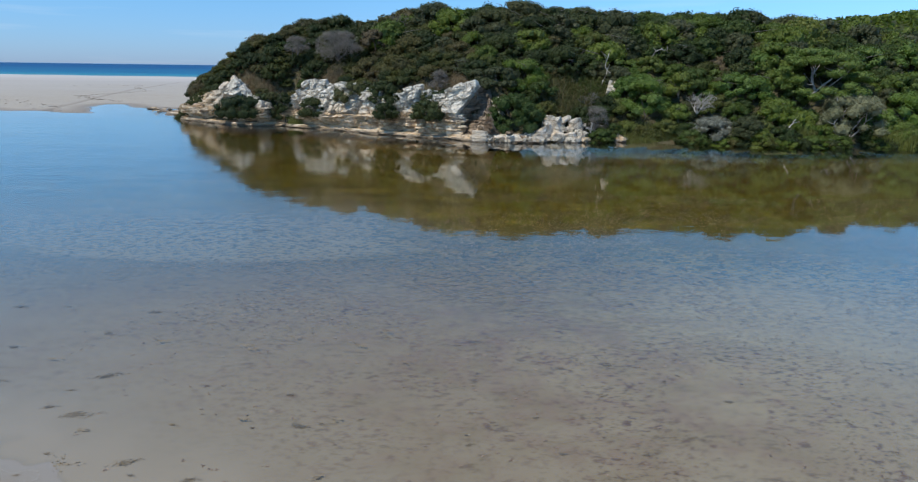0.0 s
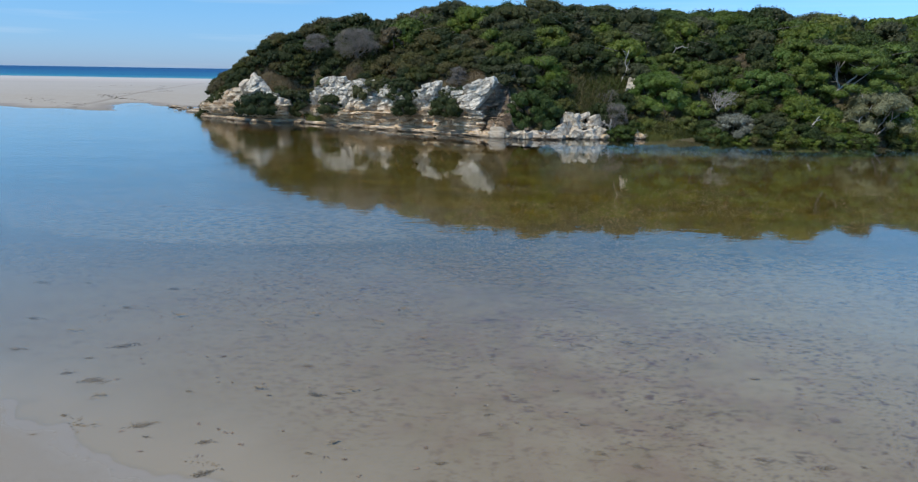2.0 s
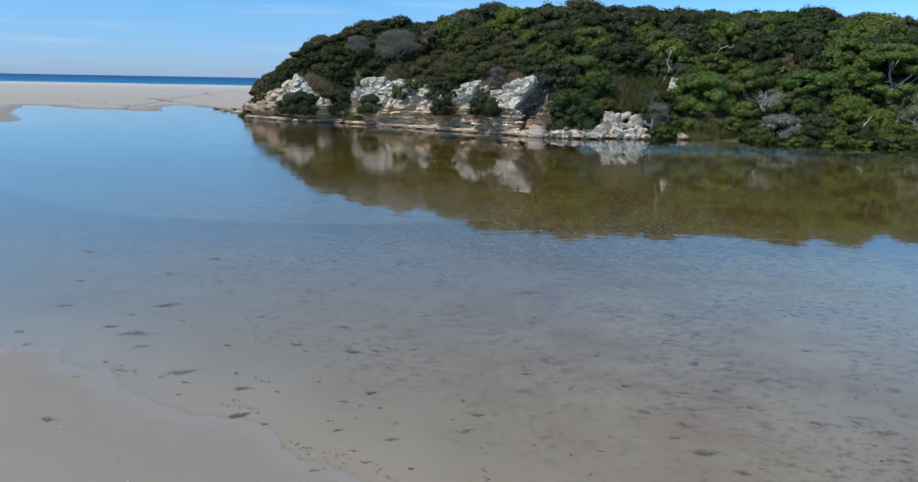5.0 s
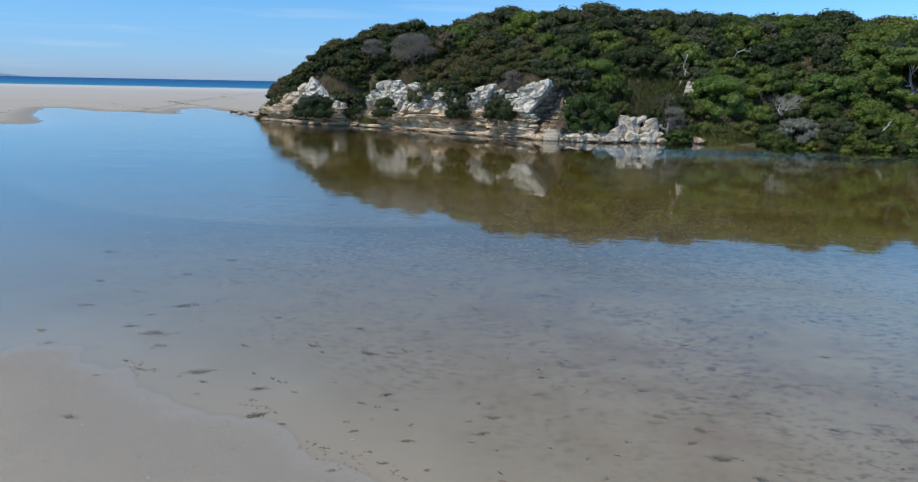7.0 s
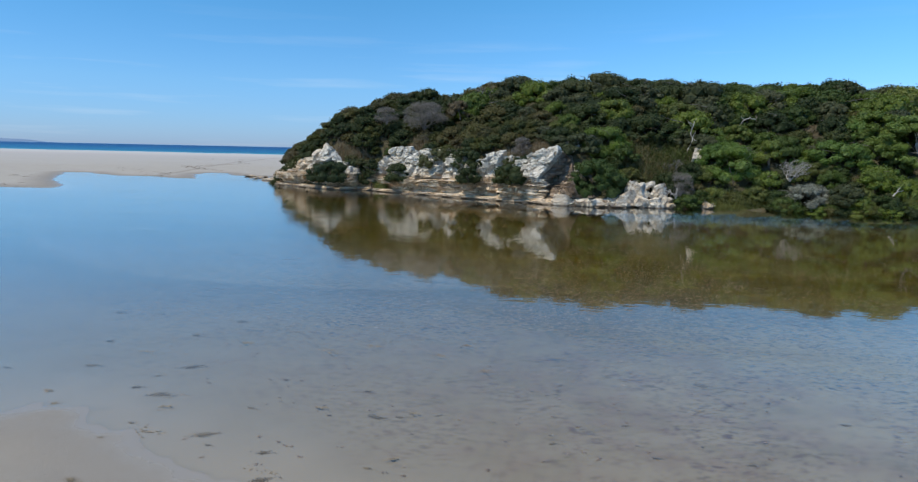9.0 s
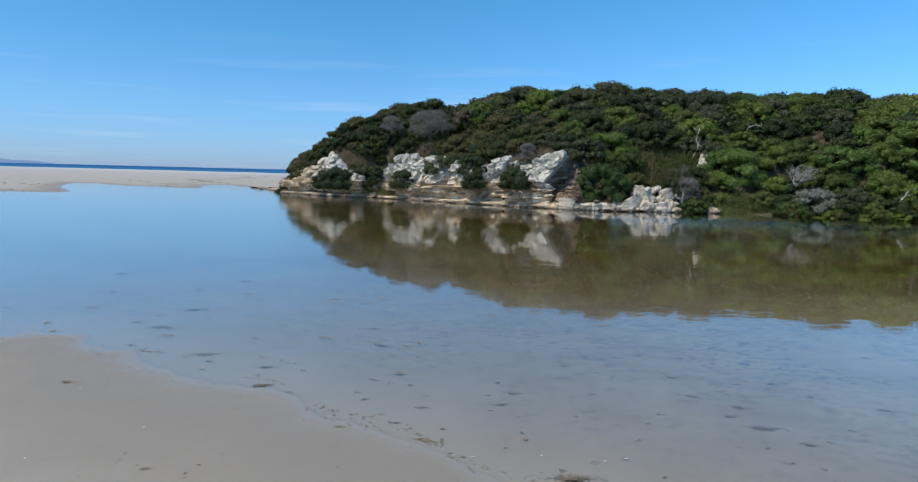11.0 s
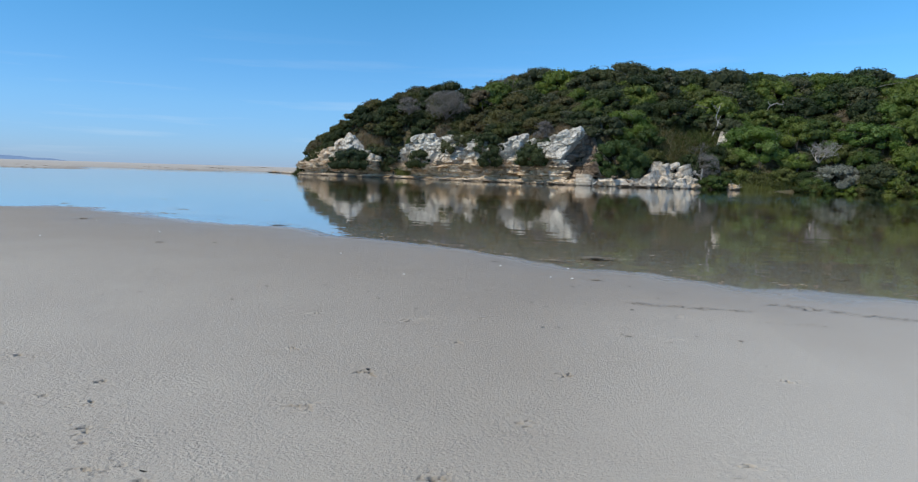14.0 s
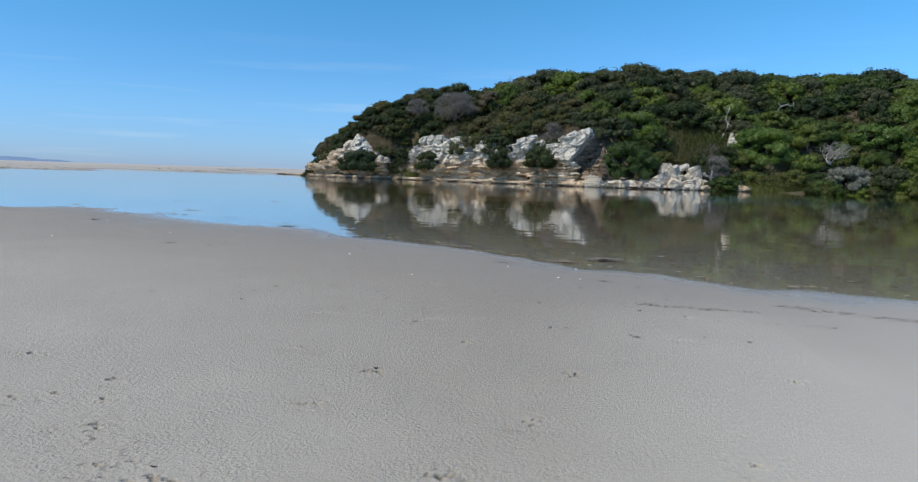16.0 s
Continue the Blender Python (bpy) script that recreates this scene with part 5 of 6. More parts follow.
def dead_branch(name, label, points, r0, r1, forks, seed):
    rng = np.random.default_rng(seed)
    pts = np.array(points, float)
    k = np.linspace(0, len(pts) - 1, 14)
    p = np.stack([np.interp(k, range(len(pts)), pts[:, j]) for j in range(3)], 1) + rng.normal(0, 0.04, (14, 3))
    ob = tagged(new(name, np_mesh(name, *tube(p, np.linspace(r0 * 0.7, r1 * 0.6, 14), 7), DEADWOOD, True)), label, "dead branch")
    for _ in range(forks):
        j = rng.integers(5, 13)
        d = rng.normal(0, 1, 3) * np.array([1, 0.5, 0.8]) + np.array([0, 0, 0.5])
        d /= np.linalg.norm(d)
        q = [p[j], p[j] + d * 0.35 + rng.normal(0, 0.05, 3), p[j] + d * 0.7 + rng.normal(0, 0.12, 3)]
        part("twig", np_mesh("twig", *tube(q, [r1 * 0.6, r1 * 0.5, r1 * 0.25], 5), DEADWOOD, True), ob)


def build_dead_wood():
    dead_branch("dead_branch", "bleached twisted dead tree stem on the slope", [(13.4, 57.0, 3.4), (13.2, 56.8, 4.8), (13.7, 56.9, 5.8), (13.4, 57.0, 6.6), (13.9, 57.2, 7.7)], 0.09, 0.05, 6, 1)
    dead_branch("dead_branch", "bleached arching dead limb among the trees", [(18.3, 59.3, 7.0), (18.6, 59.2, 7.7), (19.3, 59.2, 7.9), (20.0, 59.3, 7.5)], 0.09, 0.06, 2, 2)
    dead_branch("dead_branch", "bleached leaning log at the waterline", [(26.9, 49.7, 0.1), (27.0, 49.6, 0.8), (27.3, 49.6, 1.5), (27.9, 49.7, 2.2)], 0.17, 0.06, 3, 3)
    dead_branch("dead_branch", "pale broken stump at the waterline", [(11.3, 51.1, 0.1), (11.3, 51.1, 0.9), (11.35, 51.15, 1.6)], 0.16, 0.1, 2, 4)
    dead_branch("dead_branch", "grey fallen limb lying along the waterline", [(11.6, 50.9, 0.12), (13.0, 51.1, 0.15), (14.6, 51.3, 0.25)], 0.1, 0.05, 4, 5)
    dead_branch("dead_branch", "pale bare limb in front of the tiered tree", [(29.6, 53.0, 2.0), (30.2, 52.9, 3.4), (30.9, 52.9, 4.4), (30.3, 53.0, 5.6), (31.0, 53.1, 6.6)], 0.15, 0.06, 6, 6)
    dead_branch("dead_branch", "pale bare limb in front of the tiered tree", [(30.6, 52.9, 4.2), (31.8, 52.8, 5.3), (32.6, 52.9, 6.2), (33.5, 52.9, 6.9)], 0.12, 0.05, 6, 7)
    dead_branch("dead_branch", "pale twisted limb under the grey-green tree", [(31.3, 50.0, 0.2), (31.4, 49.8, 1.3), (31.0, 49.7, 2.0), (31.5, 49.7, 2.7)], 0.13, 0.07, 3, 8)


def build_vegetation():
    rng = random.Random(21)
    dark = [plant("shrub", "dense dark green coastal shrub on the headland slope", "shrub", 100 + i, 3.0, 1.9, 44, 1150, 0.19, DARK_LEAF, group="shrubs of the headland") for i in range(5)]
    green = [plant("tree", "low wind-pruned green coastal tree with grey limbs", "tree", 140 + i, 3.6, 2.3, 52, 1400, 0.195, GREEN_LEAF, 0.1, 4, 0.07, False, "trees of the headland") for i in range(5)]

    large = [plant("tree", "large spreading coastal tree with a domed green crown", "tree", 180 + i, 5.2, 3.0, 80, 2900, 0.195, SHADED_LEAF if i == 2 else GREEN_LEAF, 0.2, 5, 0.09, False, "large trees of the headland") for i in range(3)]

    fresh = [plant("tree", "fresh green wind-pruned coastal tree on the lower slope", "tree", 200 + i, 3.6, 2.3, 52, 1400, 0.195, PAD_LEAF, 0.15, 4, 0.07, False, "trees of the headland") for i in range(2)]
    dusty = [plant("tree", "dusty olive-grey coastal tree with grey limbs", "tree", 210 + i, 3.6, 2.4, 60, 1500, 0.17, OLIVE_LEAF, 0.15, 5, 0.07, False, "trees of the headland") for i in range(2)]
    tint = random.Random(6)

    def free(x, y, r):
        return all((x - a) ** 2 + (y - b) ** 2 > (r + c) ** 2 * 0.37 for a, b, c in USED)

    tries = count = 0
    while tries < 3000 and count < 24:
        tries += 1
        x, y = rng.uniform(2, 50), rng.uniform(56, 72)
        s = float(head_s(np.array(x), np.array(y)))
        if not 6.5 < s < 17 or not free(x, y, 2.9):
            continue
        size = rng.uniform(0.8, 1.1)
        USED.append((x, y, 1.9 * size))
        m = pose(x, y, hill_at(x, y) - 0.35, rng.uniform(-6, 6), rng.uniform(-6, 6), rng.uniform(0, 360)) @ Matrix.Diagonal((size, size, size * rng.uniform(0.8, 0.95), 1))
        copy_thing(large[2 if x < 13 or count % 5 == 0 else count % 2], m)
        count += 1

    bare = [(9.8, 55.2, 2.1), (11.6, 56.9, 2.0), (8.2, 56.8, 1.0), (14.1, 56.2, 1.2), (17.9, 57.2, 0.8), (-0.8, 56.0, 1.3), (-24.2, 66.4, 1.3), (-13.4, 63.2, 0.9), (-15.2, 64.0, 0.8)]
    count = tries = 0
    while tries < 14000 and count < 420:
        tries += 1
        x, y = rng.uniform(-31, 52), rng.uniform(50, 77)
        s = float(head_s(np.array(x), np.array(y)))
        lim = 3.7 if x < 4.5 else 0.7
        if s < lim or s > 19 or any((x - a) ** 2 + (y - b) ** 2 < c * c for a, b, c in bare):
            continue
        tree = rng.random() < np.interp(x, [-10, 0, 10, 16], [0.05, 0.3, 0.4, 0.72])
        size = rng.uniform(0.45, 1.05) if s < 8 else rng.uniform(0.8, 1.35)
        if x < -14:
            size *= np.interp(x, [-30, -14], [0.62, 0.95])
        r = (1.35 if tree else 1.15) * size
        if not free(x, y, r):
            continue
        USED.append((x, y, r))
        m = pose(x, y, hill_at(x, y) - 0.15, rng.uniform(-8, 8), rng.uniform(-8, 8), rng.uniform(0, 360)) @ Matrix.Diagonal((size, size, size * rng.uniform(0.8, 1.15), 1))
        kind, pick = (green if tree else dark)[rng.randrange(5)], tint.random()
        if x > 15 and s < 9 and pick < 0.36:
            kind = fresh[count % 2]
        elif x > -4 and pick > 0.84:
            kind = dusty[count % 2]
        copy_thing(kind, m)
        count += 1
    # low bushes right down to the water
    for _ in range(230):
        x, y, nx, ny = (float(q) for q in foot_point(rng.uniform(45, 82)))
        s = rng.uniform(-0.35, 1.1)
        if 12.8 < x < 19.2 and s < 0.9:
            continue
        x, y = x + nx * s, y + ny * s
        if not free(x, y, 0.15):
            continue
        size = rng.uniform(0.28, 0.6)
        USED.append((x, y, 0.8 * size))
        m = pose(x, y, hill_at(x, y) - 0.12, rng.uniform(-8, 8), rng.uniform(-8, 8), rng.uniform(0, 360)) @ Matrix.Diagonal((size * 1.2, size * 1.2, size, 1))
        copy_thing((dark + green)[rng.randrange(10)], m)
    for p in dark + green + large + fresh + dusty:
        drop_proto(p)


def blades(pts, height, width, lean, rng):
    n = len(pts)
    a = rng.uniform(0, 6.28, n)
    side = np.stack([np.cos(a), np.sin(a), np.zeros(n)], 1) * width / 2
    h = height * rng.uniform(0.6, 1.2, n)
    bend = rng.normal(0, lean, (n, 3)) * h[:, None]
    up = np.stack([np.zeros(n), np.zeros(n), h], 1)
    mid, tip = pts + up * 0.55 + bend * 0.35, pts + up * 0.95 + bend
    v = np.stack([pts - side, pts + side, mid + side * 0.7, mid - side * 0.7, tip + side * 0.15, tip - side * 0.15], 1).reshape(-1, 3)
    i = np.arange(n)[:, None] * 6
    f = np.concatenate([i + np.array([[0, 1, 2, 3]]), i + np.array([[3, 2, 4, 5]])])
    return v, f


def build_undergrowth():
    rng = np.random.default_rng(77)
    # low scrub that covers the soil
    n = 78000
    x, y = rng.uniform(-31, 46, n), rng.uniform(49, 76, n)
    s = head_s(x, y)
    k = (s > np.where(x < 4.5, 2.6, 0.05)) & (s < 18) & ((vnoise(x / 1.6, y / 1.6, 0, 41) > -0.35) | (s < 2.5))
    p = np.stack([x, y, hill_z(x, y) + rng.uniform(0.05, 0.5, n)], 1)[k]
    tagged(new("undergrowth", np_mesh("undergrowth", *leaf_quads(p, np.tile([[0, 0, 1.0]], (len(p), 1)), 0.2, 0.11, rng, 0.9), DARK_LEAF)),
           "low green scrub covering the soil between the shrubs", "undergrowth", kind="stuff")

    # straw-coloured grass all along the cliff's upper edge
    u, s = rng.uniform(-2, 35, 12000), rng.uniform(1.9, 5.5, 12000)
    x, y, nx, ny = foot_point(u)
    x, y = x + nx * s, y + ny * s
    k = vnoise(x / 1.8, y / 1.8, 0, 43) > -0.25
    p = np.stack([x, y, hill_z(x, y) - 0.05], 1)[k]
    tagged(new("dry_grass", np_mesh("dry_grass", *blades(p, 0.42, 0.05, 0.5, rng), DRY)), "dry straw-coloured grass along the cliff's upper edge", "grass", kind="stuff")

    def patch(name, label, cx, cy, rx, ry, n, height, width, lean, mat, z=None):
        a, d = rng.uniform(0, 6.28, n), np.sqrt(rng.uniform(0, 1, n))
        px, py = cx + rx * d * np.cos(a), cy + ry * d * np.sin(a)
        pz = hill_z(px, py) - 0.05 if z is None else np.full(n, z)
        tagged(new(name, np_mesh(name, *blades(np.stack([px, py, pz], 1), height, width, lean, rng), mat)), label, "grass", kind="stuff")

    patch("reeds", "green reeds standing along the waterline", 37.8, 49.9, 3.4, 0.9, 3200, 1.4, 0.04, 0.2, GRASS, -0.1)
    patch("reeds", "blue-green reed clump at the waterline", 19.8, 50.4, 0.8, 0.4, 400, 0.9, 0.04, 0.25, GRASS, -0.1)
    patch("grass", "long green grass on the bank by the water", 16.5, 52.2, 2.6, 0.9, 1800, 0.55, 0.045, 0.5, GRASS)
    patch("grass", "long green grass on the bank by the water", 23.6, 49.9, 1.6, 0.5, 900, 0.9, 0.04, 0.25, GRASS)
    patch("grass", "rough grass hanging over the low bank", 15.9, 51.7, 2.6, 0.35, 1500, 0.4, 0.04, 0.6, GRASS)
    patch("grass", "yellowish grass tuft by the leaning log", 28.9, 49.8, 0.7, 0.4, 500, 1.1, 0.035, 0.2, GRASS)
    patch("grass", "green grass tuft on the cliff ledge", -16.2, 61.6, 0.8, 0.3, 350, 0.9, 0.035, 0.25, GRASS, 0.1)
    patch("dry_grass", "dry straw-coloured grass above the cliff", -13.8, 63.8, 2.9, 1.5, 3200, 0.5, 0.035, 0.4, DRY)
    patch("dry_grass", "dry brown grass above the cliff", -0.8, 55.9, 2.4, 1.2, 2400, 0.45, 0.035, 0.4, DRY)
    patch("dry_grass", "dry straw-coloured grass near the headland's tip", -20.3, 66.0, 2.6, 1.2, 2600, 0.5, 0.035, 0.4, DRY)
    patch("dry_grass", "dry straw-coloured grass on the cliff's edge", -8.0, 60.2, 3.0, 1.2, 2600, 0.4, 0.035, 0.4, DRY)
    patch("dry_grass", "dry greenish grass on the open slope", 12.2, 55.6, 2.4, 1.8, 2200, 0.3, 0.05, 0.7, GREEN_LEAF)
    patch("dry_grass", "olive and dry brown scrubby grass on the open slope", 10.6, 56.0, 3.2, 2.9, 4200, 0.3, 0.06, 0.8, SCRUB)
    patch("grass", "olive scrubby grass on the open slope", 9.8, 54.8, 2.6, 2.0, 3000, 0.34, 0.06, 0.8, SCRUB)


def build_woods():
    rng = np.random.default_rng(88)
    n = 30000
    x, y = rng.uniform(-36, 74, n), rng.uniform(66, 118, n)
    k = head_s(x, y) > 17
    p = np.stack([x, y, hill_z(x, y) + rng.uniform(0.0, 0.8, n)], 1)[k]
    tagged(new("woods", np_mesh("woods", *leaf_quads(p, np.tile([[0, 0, 0.8]], (len(p), 1)), 0.55, 0.34, rng, 0.6), GREEN_LEAF)), "green scrub woods covering the top of the headland", "woods", kind="stuff")
    n = 16000
    x, y = rng.uniform(122, 330, n), rng.uniform(245, 400, n)
    p = np.stack([x, y, far_hill_z(x, y) + rng.uniform(-0.5, 1.5, n)], 1)
    tagged(new("woods", np_mesh("far_woods", *leaf_quads(p, np.tile([[0, 0, 0.6]], (n, 1)), 2.6, 1.7, rng, 0.8), GREEN_LEAF)), "distant green scrub covering the far hill", "woods", kind="stuff")


def flat_leaves(p, length, width, rng, lie=0.45):
    """Slivers lying flat, most of them along the shore."""
    n = len(p)
    a, ln, wd = rng.normal(0, lie, n), length * rng.uniform(0.5, 1.4, n), width * rng.uniform(0.5, 1.3, n)
    t = np.stack([np.cos(a), np.sin(a), rng.normal(0, 0.04, n)], 1) * ln[:, None] / 2
    b = np.stack([-np.sin(a), np.cos(a), rng.normal(0, 0.1, n)], 1) * wd[:, None] / 2
    v = np.stack([p - t, p + b - t * 0.2, p + t, p - b + t * 0.15], 1).reshape(-1, 3)
    return v, np.arange(n * 4).reshape(-1, 4)


def build_flotsam():
    rng = np.random.default_rng(5)
    # dead leaves and weed lying on the bed
    n = 110000
    x, y = rng.uniform(-16, 26, n), rng.uniform(1, 30, n)
    line = np.interp(x, [-20, -15.7, -12, -9, -5.4, -2, 4], [19, 17.3, 15.8, 15.6, 15.9, 18, 40])
    dens = np.clip((y - 7.5 + 0.1 * x) / 7, 0.012, 1) * np.where((x > 3) & (y < 12), 0.6, 1) * np.where(y < line, 1, 0.04) * np.clip((x + 13) / 8, 0.1, 1) * np.clip(0.55 + 0.8 * vnoise(x / 2.2, y / 2.2, 0, 51), 0.05, 1)
    z = ground_z(x, y)
    k = (rng.uniform(0, 1, n) < dens) & (z < -0.015)
    p = np.stack([x, y, z + 0.012], 1)[k]
    tagged(new("leaf_litter", np_mesh("leaf_litter", *flat_leaves(p, 0.09, 0.03, rng), LITTER)),
           "dark dead leaves and weed scattered over the sandy bed", "leaf litter", kind="stuff")
    bed = [(-11.19, 11.38, 0.35), (-10.0, 11.42, 0.17), (-7.65, 11.1, 0.34), (-8.12, 9.74, 0.27), (-9.74, 8.91, 0.27), (-9.03, 7.33, 0.28), (-7.03, 7.59, 0.38), (-7.41, 6.33, 0.22), (-6.81, 6.09, 0.38), (-7.39, 6.98, 0.15), (-4.99, 5.8, 0.13),
           (-5.22, 4.66, 0.3), (-4.99, 4.34, 0.11), (-6.67, 4.3, 0.1), (-4.08, 4.24, 0.22), (-3.25, 6.91, 0.18), (-2.82, 5.8, 0.27), (-2.43, 5.87, 0.14), (-1.81, 6.04, 0.14), (0.09, 5.29, 0.14), (1.31, 6.19, 0.14), (1.6, 5.06, 0.15),
           (3.07, 8.38, 0.22), (2.68, 7.05, 0.17), (5.03, 6.86, 0.18), (2.95, 5.06, 0.14), (-7.7, 20.3, 0.5), (-10.5, 21.5, 0.5), (-13.0, 22.0, 0.5)]
    shore = [(-6.22, 3.07, 0.2), (-3.8, 3.47, 0.26), (-3.37, 3.29, 0.1), (-2.5, 4.05, 0.12), (1.7, 4.28, 0.2), (2.18, 3.98, 0.2), (1.99, 3.61, 0.14), (2.27, 3.28, 0.27), (2.61, 2.88, 0.15), (4.85, 4.05, 0.22), (5.43, 4.1, 0.13), (4.02, 4.21, 0.15),
             (4.7, 3.37, 0.15), (-0.6, 3.9, 0.17), (-0.73, 3.45, 0.16), (-1.66, 3.12, 0.14), (-2.39, 3.26, 0.11), (-2.42, 2.34, 0.11), (-1.85, 2.58, 0.1), (0.02, 1.58, 0.26), (-0.3, 1.32, 0.24), (1.89, 1.12, 0.12), (2.13, 0.98, 0.08), (2.5, 1.19, 0.19),
             (-8.28, 5.37, 0.15), (-1.45, 2.17, 0.2), (-3.81, 1.0, 0.1), (-0.82, 0.98, 0.09), (-0.05, 0.27, 0.09), (-10.51, 6.89, 0.16), (-6.56, 4.87, 0.12)]
    clumps = bed + shore
    heap = clumps.index((0.02, 1.58, 0.26))
    for i, (cx, cy, r) in enumerate(clumps):
        m = 150 if i != heap else 420
        turn = rng.uniform(-0.35, 0.5)
        k = rng.uniform(0, 1, m) < 0.7
        u = np.where(k, rng.normal(0, 0.2 * r, m), rng.normal(0.15 * r, 0.42 * r, m))
        v = np.where(k, rng.normal(0, 0.12 * r, m), rng.normal(0, 0.09 * r, m) + 0.12 * r * np.sin(u * 5 / r + i))
        px, py = cx + u * math.cos(turn) - v * math.sin(turn), cy + u * math.sin(turn) + v * math.cos(turn)
        pz = ground_z(px, py) + rng.uniform(0.002, 0.014, m) * (r / 0.4 if i != heap else 1.8)
        lv, lf = flat_leaves(np.stack([px, py, pz], 1), r * 0.15, r * 0.05, rng, 1.3 if i != heap else 0.6)
        tagged(new("seaweed_clump", np_mesh("seaweed_clump", lv, lf, DRIFT if i == heap else WEED)), "dark clump of dead weed lying on the sand", "seaweed", "weed clumps on the sand", "stuff")
    # small tufts and single dead leaves strewn between the clumps
    n = 150
    tx, ty = rng.uniform(-7, 9, n), rng.uniform(1.5, 9, n)
    k = np.repeat(np.arange(n), 5)
    px, py = tx[k] + rng.normal(0, 0.024, len(k)), ty[k] + rng.normal(0, 0.014, len(k))
    pz = ground_z(px, py)
    ok = pz < -0.004
    tagged(new("leaf_litter", np_mesh("leaf_tufts", *flat_leaves(np.stack([px, py, pz + 0.006], 1)[ok], 0.05, 0.018, rng, 1.5), LITTER)), "small brown tufts of dead weed strewn over the shallows", "leaf litter", kind="stuff")
    # thin mats of weed floating on the open reach
    n = 14
    fx, fy = rng.uniform(-9, -1, n), rng.uniform(4, 11, n)
    ok = head_s(fx, fy) < -2
    k = np.repeat(np.arange(n)[ok], 12)
    q = np.stack([fx[k] + rng.normal(0, 0.07, len(k)), fy[k] + rng.normal(0, 0.03, len(k)), np.full(len(k), 0.004)], 1)
    tagged(new("floating_weed", np_mesh("floating_weed", *flat_leaves(q, 0.08, 0.025, rng, 0.25), WEED)), "thin dark mats of weed floating on the lagoon", "seaweed", kind="stuff")
    # brown drift lines left along the edge of the water
    for path, n, spread, size in (([(0.1, -0.58), (0.43, -0.62), (0.75, -0.61)], 90, 0.02, 0.03), ([(0.95, -0.3), (1.24, -0.45), (1.7, -0.6), (2.3, -0.75)], 170, 0.03, 0.035), ([(0.65, -0.92), (1.0, -0.86)], 26, 0.02, 0.02),
                                  ([(-0.3, 1.55), (0.0, 1.6), (0.2, 1.5)], 40, 0.05, 0.05), ([(-2.6, 0.6), (-1.7, 0.16), (-0.68, -0.2), (0.1, -0.9)], 60, 0.1, 0.018), ([(-2.4, -1.2), (-1.2, -1.0), (0.3, -1.3)], 50, 0.25, 0.012)):
        pts = np.array(path)
        k = rng.uniform(0, len(pts) - 1, n)
        px, py = np.interp(k, range(len(pts)), pts[:, 0]) + rng.normal(0, spread * 1.5, n), np.interp(k, range(len(pts)), pts[:, 1]) + rng.normal(0, spread, n)
        q = np.stack([px, py, ground_z(px, py) + 0.003], 1)
        tagged(new("drift_line", np_mesh("drift_line", *flat_leaves(q, size * 0.9, size * 0.3, rng, 0.35), DRIFT)), "thin line of pale brown leaf debris along the wet sand", "debris", kind="stuff")
    # bits of weed stranded along the very edge of the water
    ex = rng.uniform(-6.5, 2.2, 900)
    ey = np.interp(ex, [a for a, _ in NEAR], [b for _, b in NEAR]) + rng.uniform(-0.35, 0.35, 900)
    ez = ground_z(ex, ey)
    k = (np.abs(ez) < 0.0035) & (vnoise(ex / 0.35, ey / 0.35, 0, 55) > -0.05)
    q = np.stack([ex, ey, np.maximum(ez, 0) + 0.003], 1)[k]
    tagged(new("drift_line", np_mesh("drift_line", *flat_leaves(q, 0.05, 0.016, rng, 0.5), WEED)), "brown bits of weed stranded along the water's edge", "debris", kind="stuff")
    # crumbs of weed scattered over the bare sand
    px, py = rng.uniform(-11, 0.5, 420), rng.uniform(-1.5, 5, 420)
    pz = ground_z(px, py)
    k = pz > 0.004
    q = np.stack([px, py, pz + 0.004], 1)[k]
    tagged(new("drift_crumbs", np_mesh("drift_crumbs", *flat_leaves(q, 0.035, 0.014, rng, 0.6), WEED)), "brown crumbs of weed scattered over the sand", "debris", kind="stuff")
    # small streaks of froth on the shallow water
    spots = [(0.57, 1.08), (0.91, 1.53), (1.24, 0.71), (1.85, 1.01), (1.45, 1.01), (0.39, 2.01), (0.6, 2.1), (-0.92, 1.88), (-2.34, 3.04), (-0.25, 2.02)]
    q = np.array([(x + rng.normal(0, 0.02), y + rng.normal(0, 0.008), 0.0015) for x, y in spots])
    tagged(new("froth", np_mesh("froth", *flat_leaves(q, 0.055, 0.011, rng, 0.1), SHELL)), "thin white streaks of froth on the shallows", "foam", kind="stuff")
    for cx, cy in ((-5.9, 2.9), (-4.4, 1.9), (0.1, 5.6), (-5.0, 1.0), (-1.34, -0.03), (-0.75, 0.72), (-0.36, 0.27), (-0.21, 0.26), (-0.23, 0.85), (-2.1, 0.9)):
        z = float(ground_z(np.array(cx), np.array(cy)))
        v, f = BALL1
        w = v * np.array([0.011, 0.007, 0.004]) * (1 + 0.25 * rng.uniform(-1, 1, (len(v), 1))) + np.array([cx, cy, z + 0.004])
        tagged(new("shell", np_mesh("shell", w, f, SHELL, True)), "small bleached white shell on the sand", "shell", "shells on the sand")


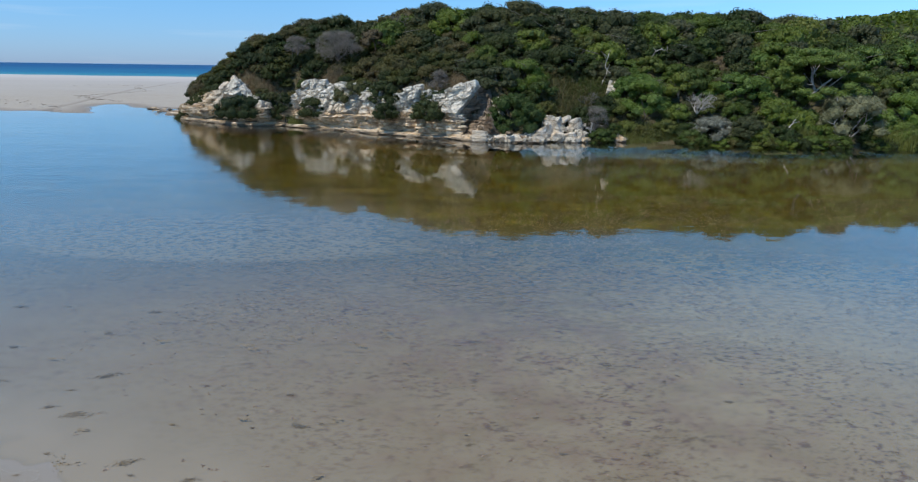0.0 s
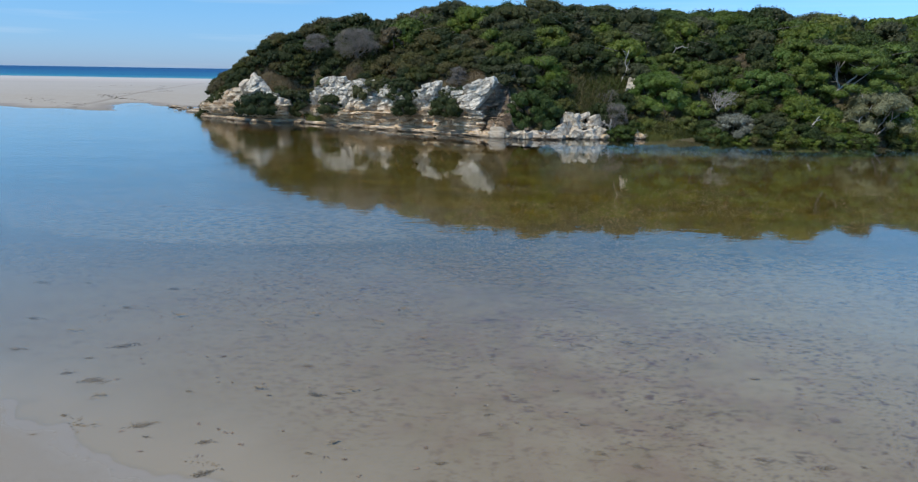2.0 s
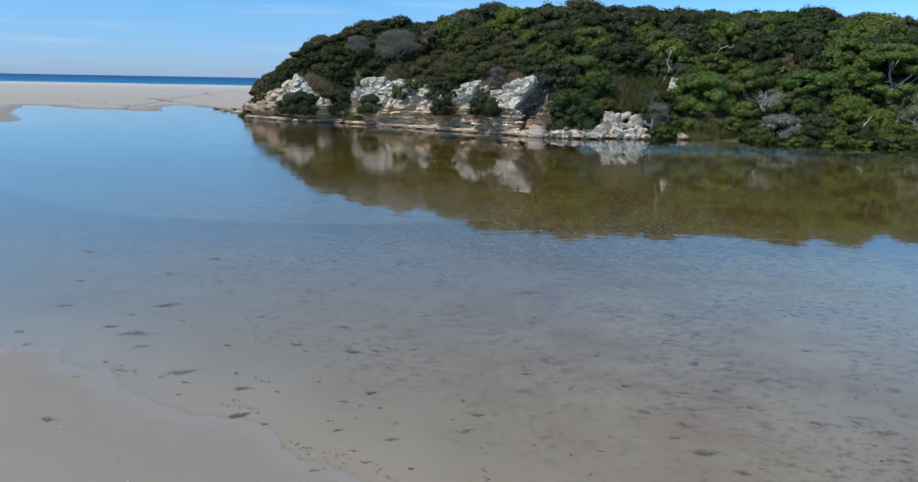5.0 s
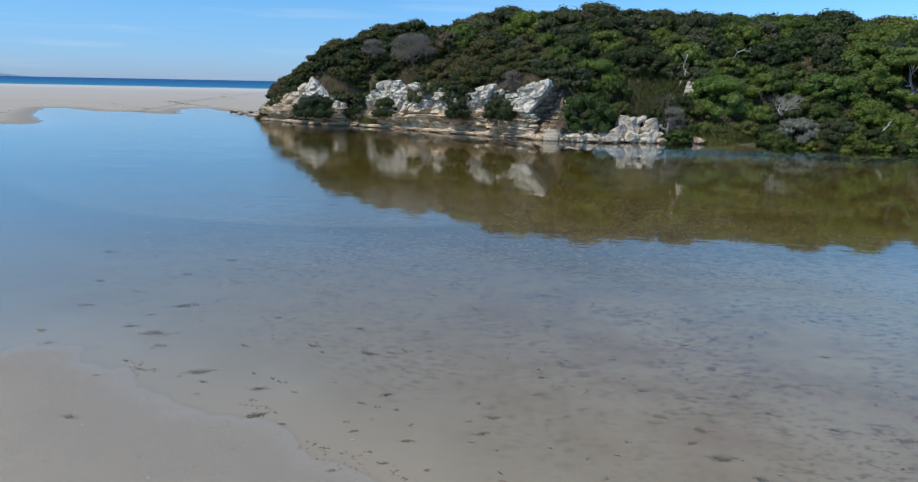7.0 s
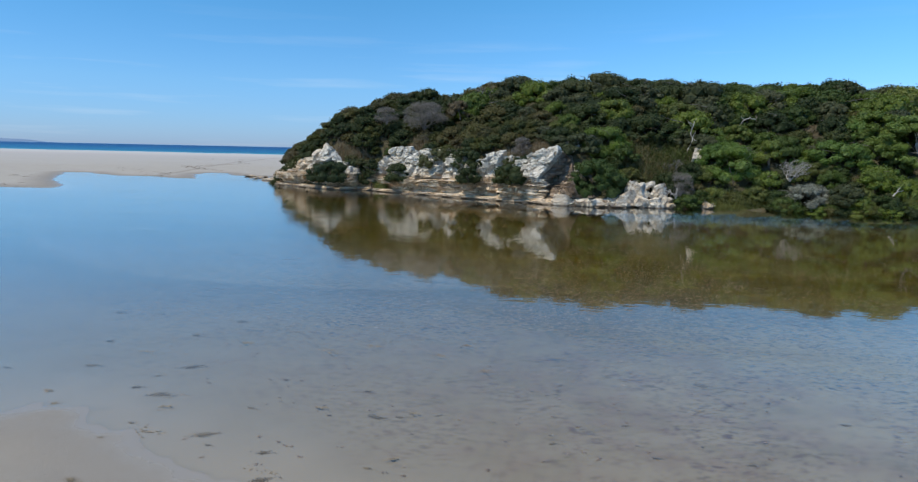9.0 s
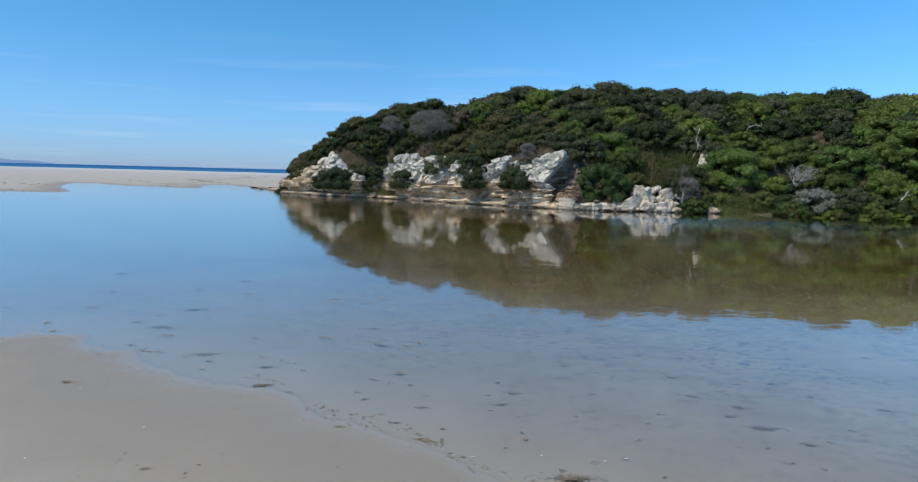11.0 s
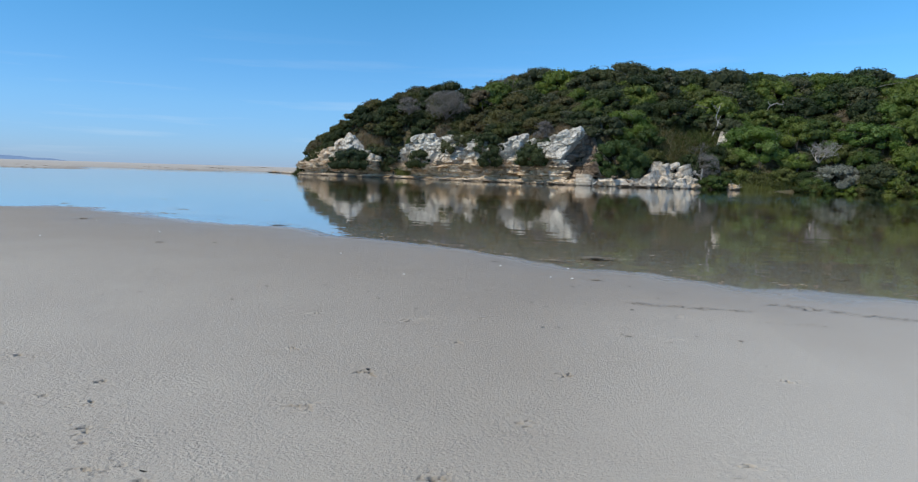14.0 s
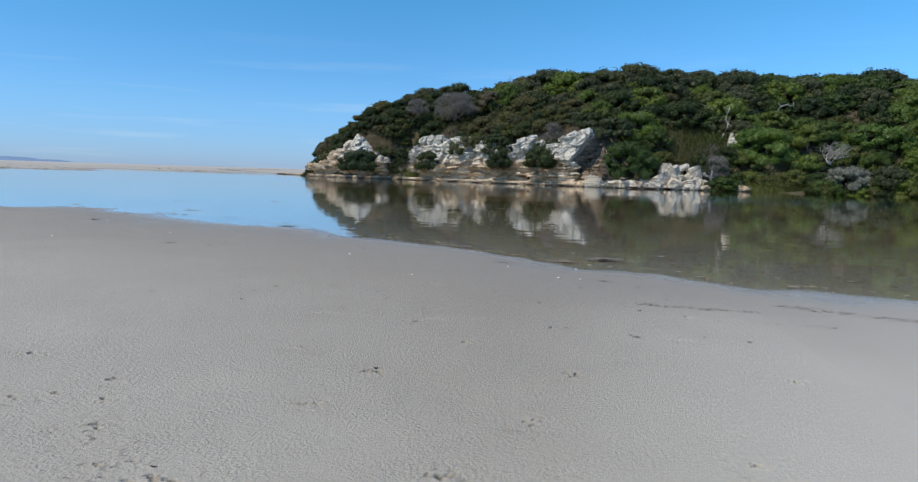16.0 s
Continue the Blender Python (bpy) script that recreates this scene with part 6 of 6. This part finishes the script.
def build_beach_wrack():
    rng = np.random.default_rng(15)
    p = []
    # trails of prints and wrack over the far beach
    for path, n, spread in (([(-52, 99), (-58, 103), (-66, 112), (-62, 128), (-74, 150)], 120, 0.7), ([(-57, 79), (-48, 77), (-60, 90), (-70, 98)], 60, 1.5), ([(-110, 47), (-72, 51), (-52, 55)], 130, 1.2),
                            ([(-90, 150), (-70, 165), (-60, 150)], 60, 3), ([(-44, 88), (-36, 86), (-33, 85)], 50, 0.5), ([(-120, 60), (-80, 66), (-62, 70)], 70, 2)):
        pts = np.array(path, float)
        k = rng.uniform(0, len(pts) - 1, n)
        x, y = np.interp(k, range(len(pts)), pts[:, 0]) + rng.normal(0, spread, n), np.interp(k, range(len(pts)), pts[:, 1]) + rng.normal(0, spread, n)
        z = ground_z(x, y)
        p.append(np.stack([x, y, z + 0.02], 1)[z > 0.01])
    p = np.concatenate(p)
    tagged(new("wrack", np_mesh("wrack", *leaf_quads(p, np.tile([[0, 0, 1.0]], (len(p), 1)), 0.5, 0.22, rng, 0.05), DRIFT)), "dark wrack and scuffs strewn over the far beach", "wrack", kind="stuff")


def build_foam():
    rng = np.random.default_rng(16)
    m, t = material("white_foam")
    pos, _ = position(t)
    b = node(t, "ShaderNodeBsdfPrincipled", Base_Color=ramp(t, noise_tex(t, pos, 1.5, 5), [(0.3, (0.6, 0.68, 0.7)), (0.6, (0.85, 0.87, 0.88))]), Roughness=0.8)
    finish(t, b.outputs[0])
    for x0, x1, y0, wide in ((-236, -206, 312, 3.0), (-190, -160, 306, 1.0), (-150, -100, 307, 1.2), (-95, -60, 305, 1.0), (-330, -260, 308, 1.5), (-420, -380, 314, 2.5)):
        n = 40
        k = np.linspace(0, 1, n)
        x, y = x0 + (x1 - x0) * k, y0 + 1.2 * vnoise(k * 7, 0, 0, int(x1) % 9)
        w = wide * np.sin(k * math.pi) ** 0.5 * (0.6 + 0.4 * vnoise(k * 15, 0, 0, 3)) + 0.05
        top = np.stack([x, y, np.full(n, -0.1) + 0.25 * wide / 3], 1)
        v = np.concatenate([top - np.stack([0 * x, w, 0 * x + 0.2 * wide / 3], 1), top, top + np.stack([0 * x, w, -0.25 * wide / 3 + 0 * x], 1)])
        i = np.arange(n - 1)
        f = np.concatenate([np.stack([i, i + 1, i + 1 + n, i + n], 1), np.stack([i + n, i + 1 + n, i + 1 + 2 * n, i + 2 * n], 1)])
        tagged(new("water", np_mesh("breaker", v, f, m, True)), "low white breaker along the sea beach", "foam", kind="structure")


SHELL = wood_material("white_shell", (0.7, 0.68, 0.64), (0.8, 0.79, 0.76))
build_special_plants()
build_dead_wood()
build_vegetation()
build_undergrowth()
build_woods()
build_flotsam()
build_beach_wrack()
build_foam()
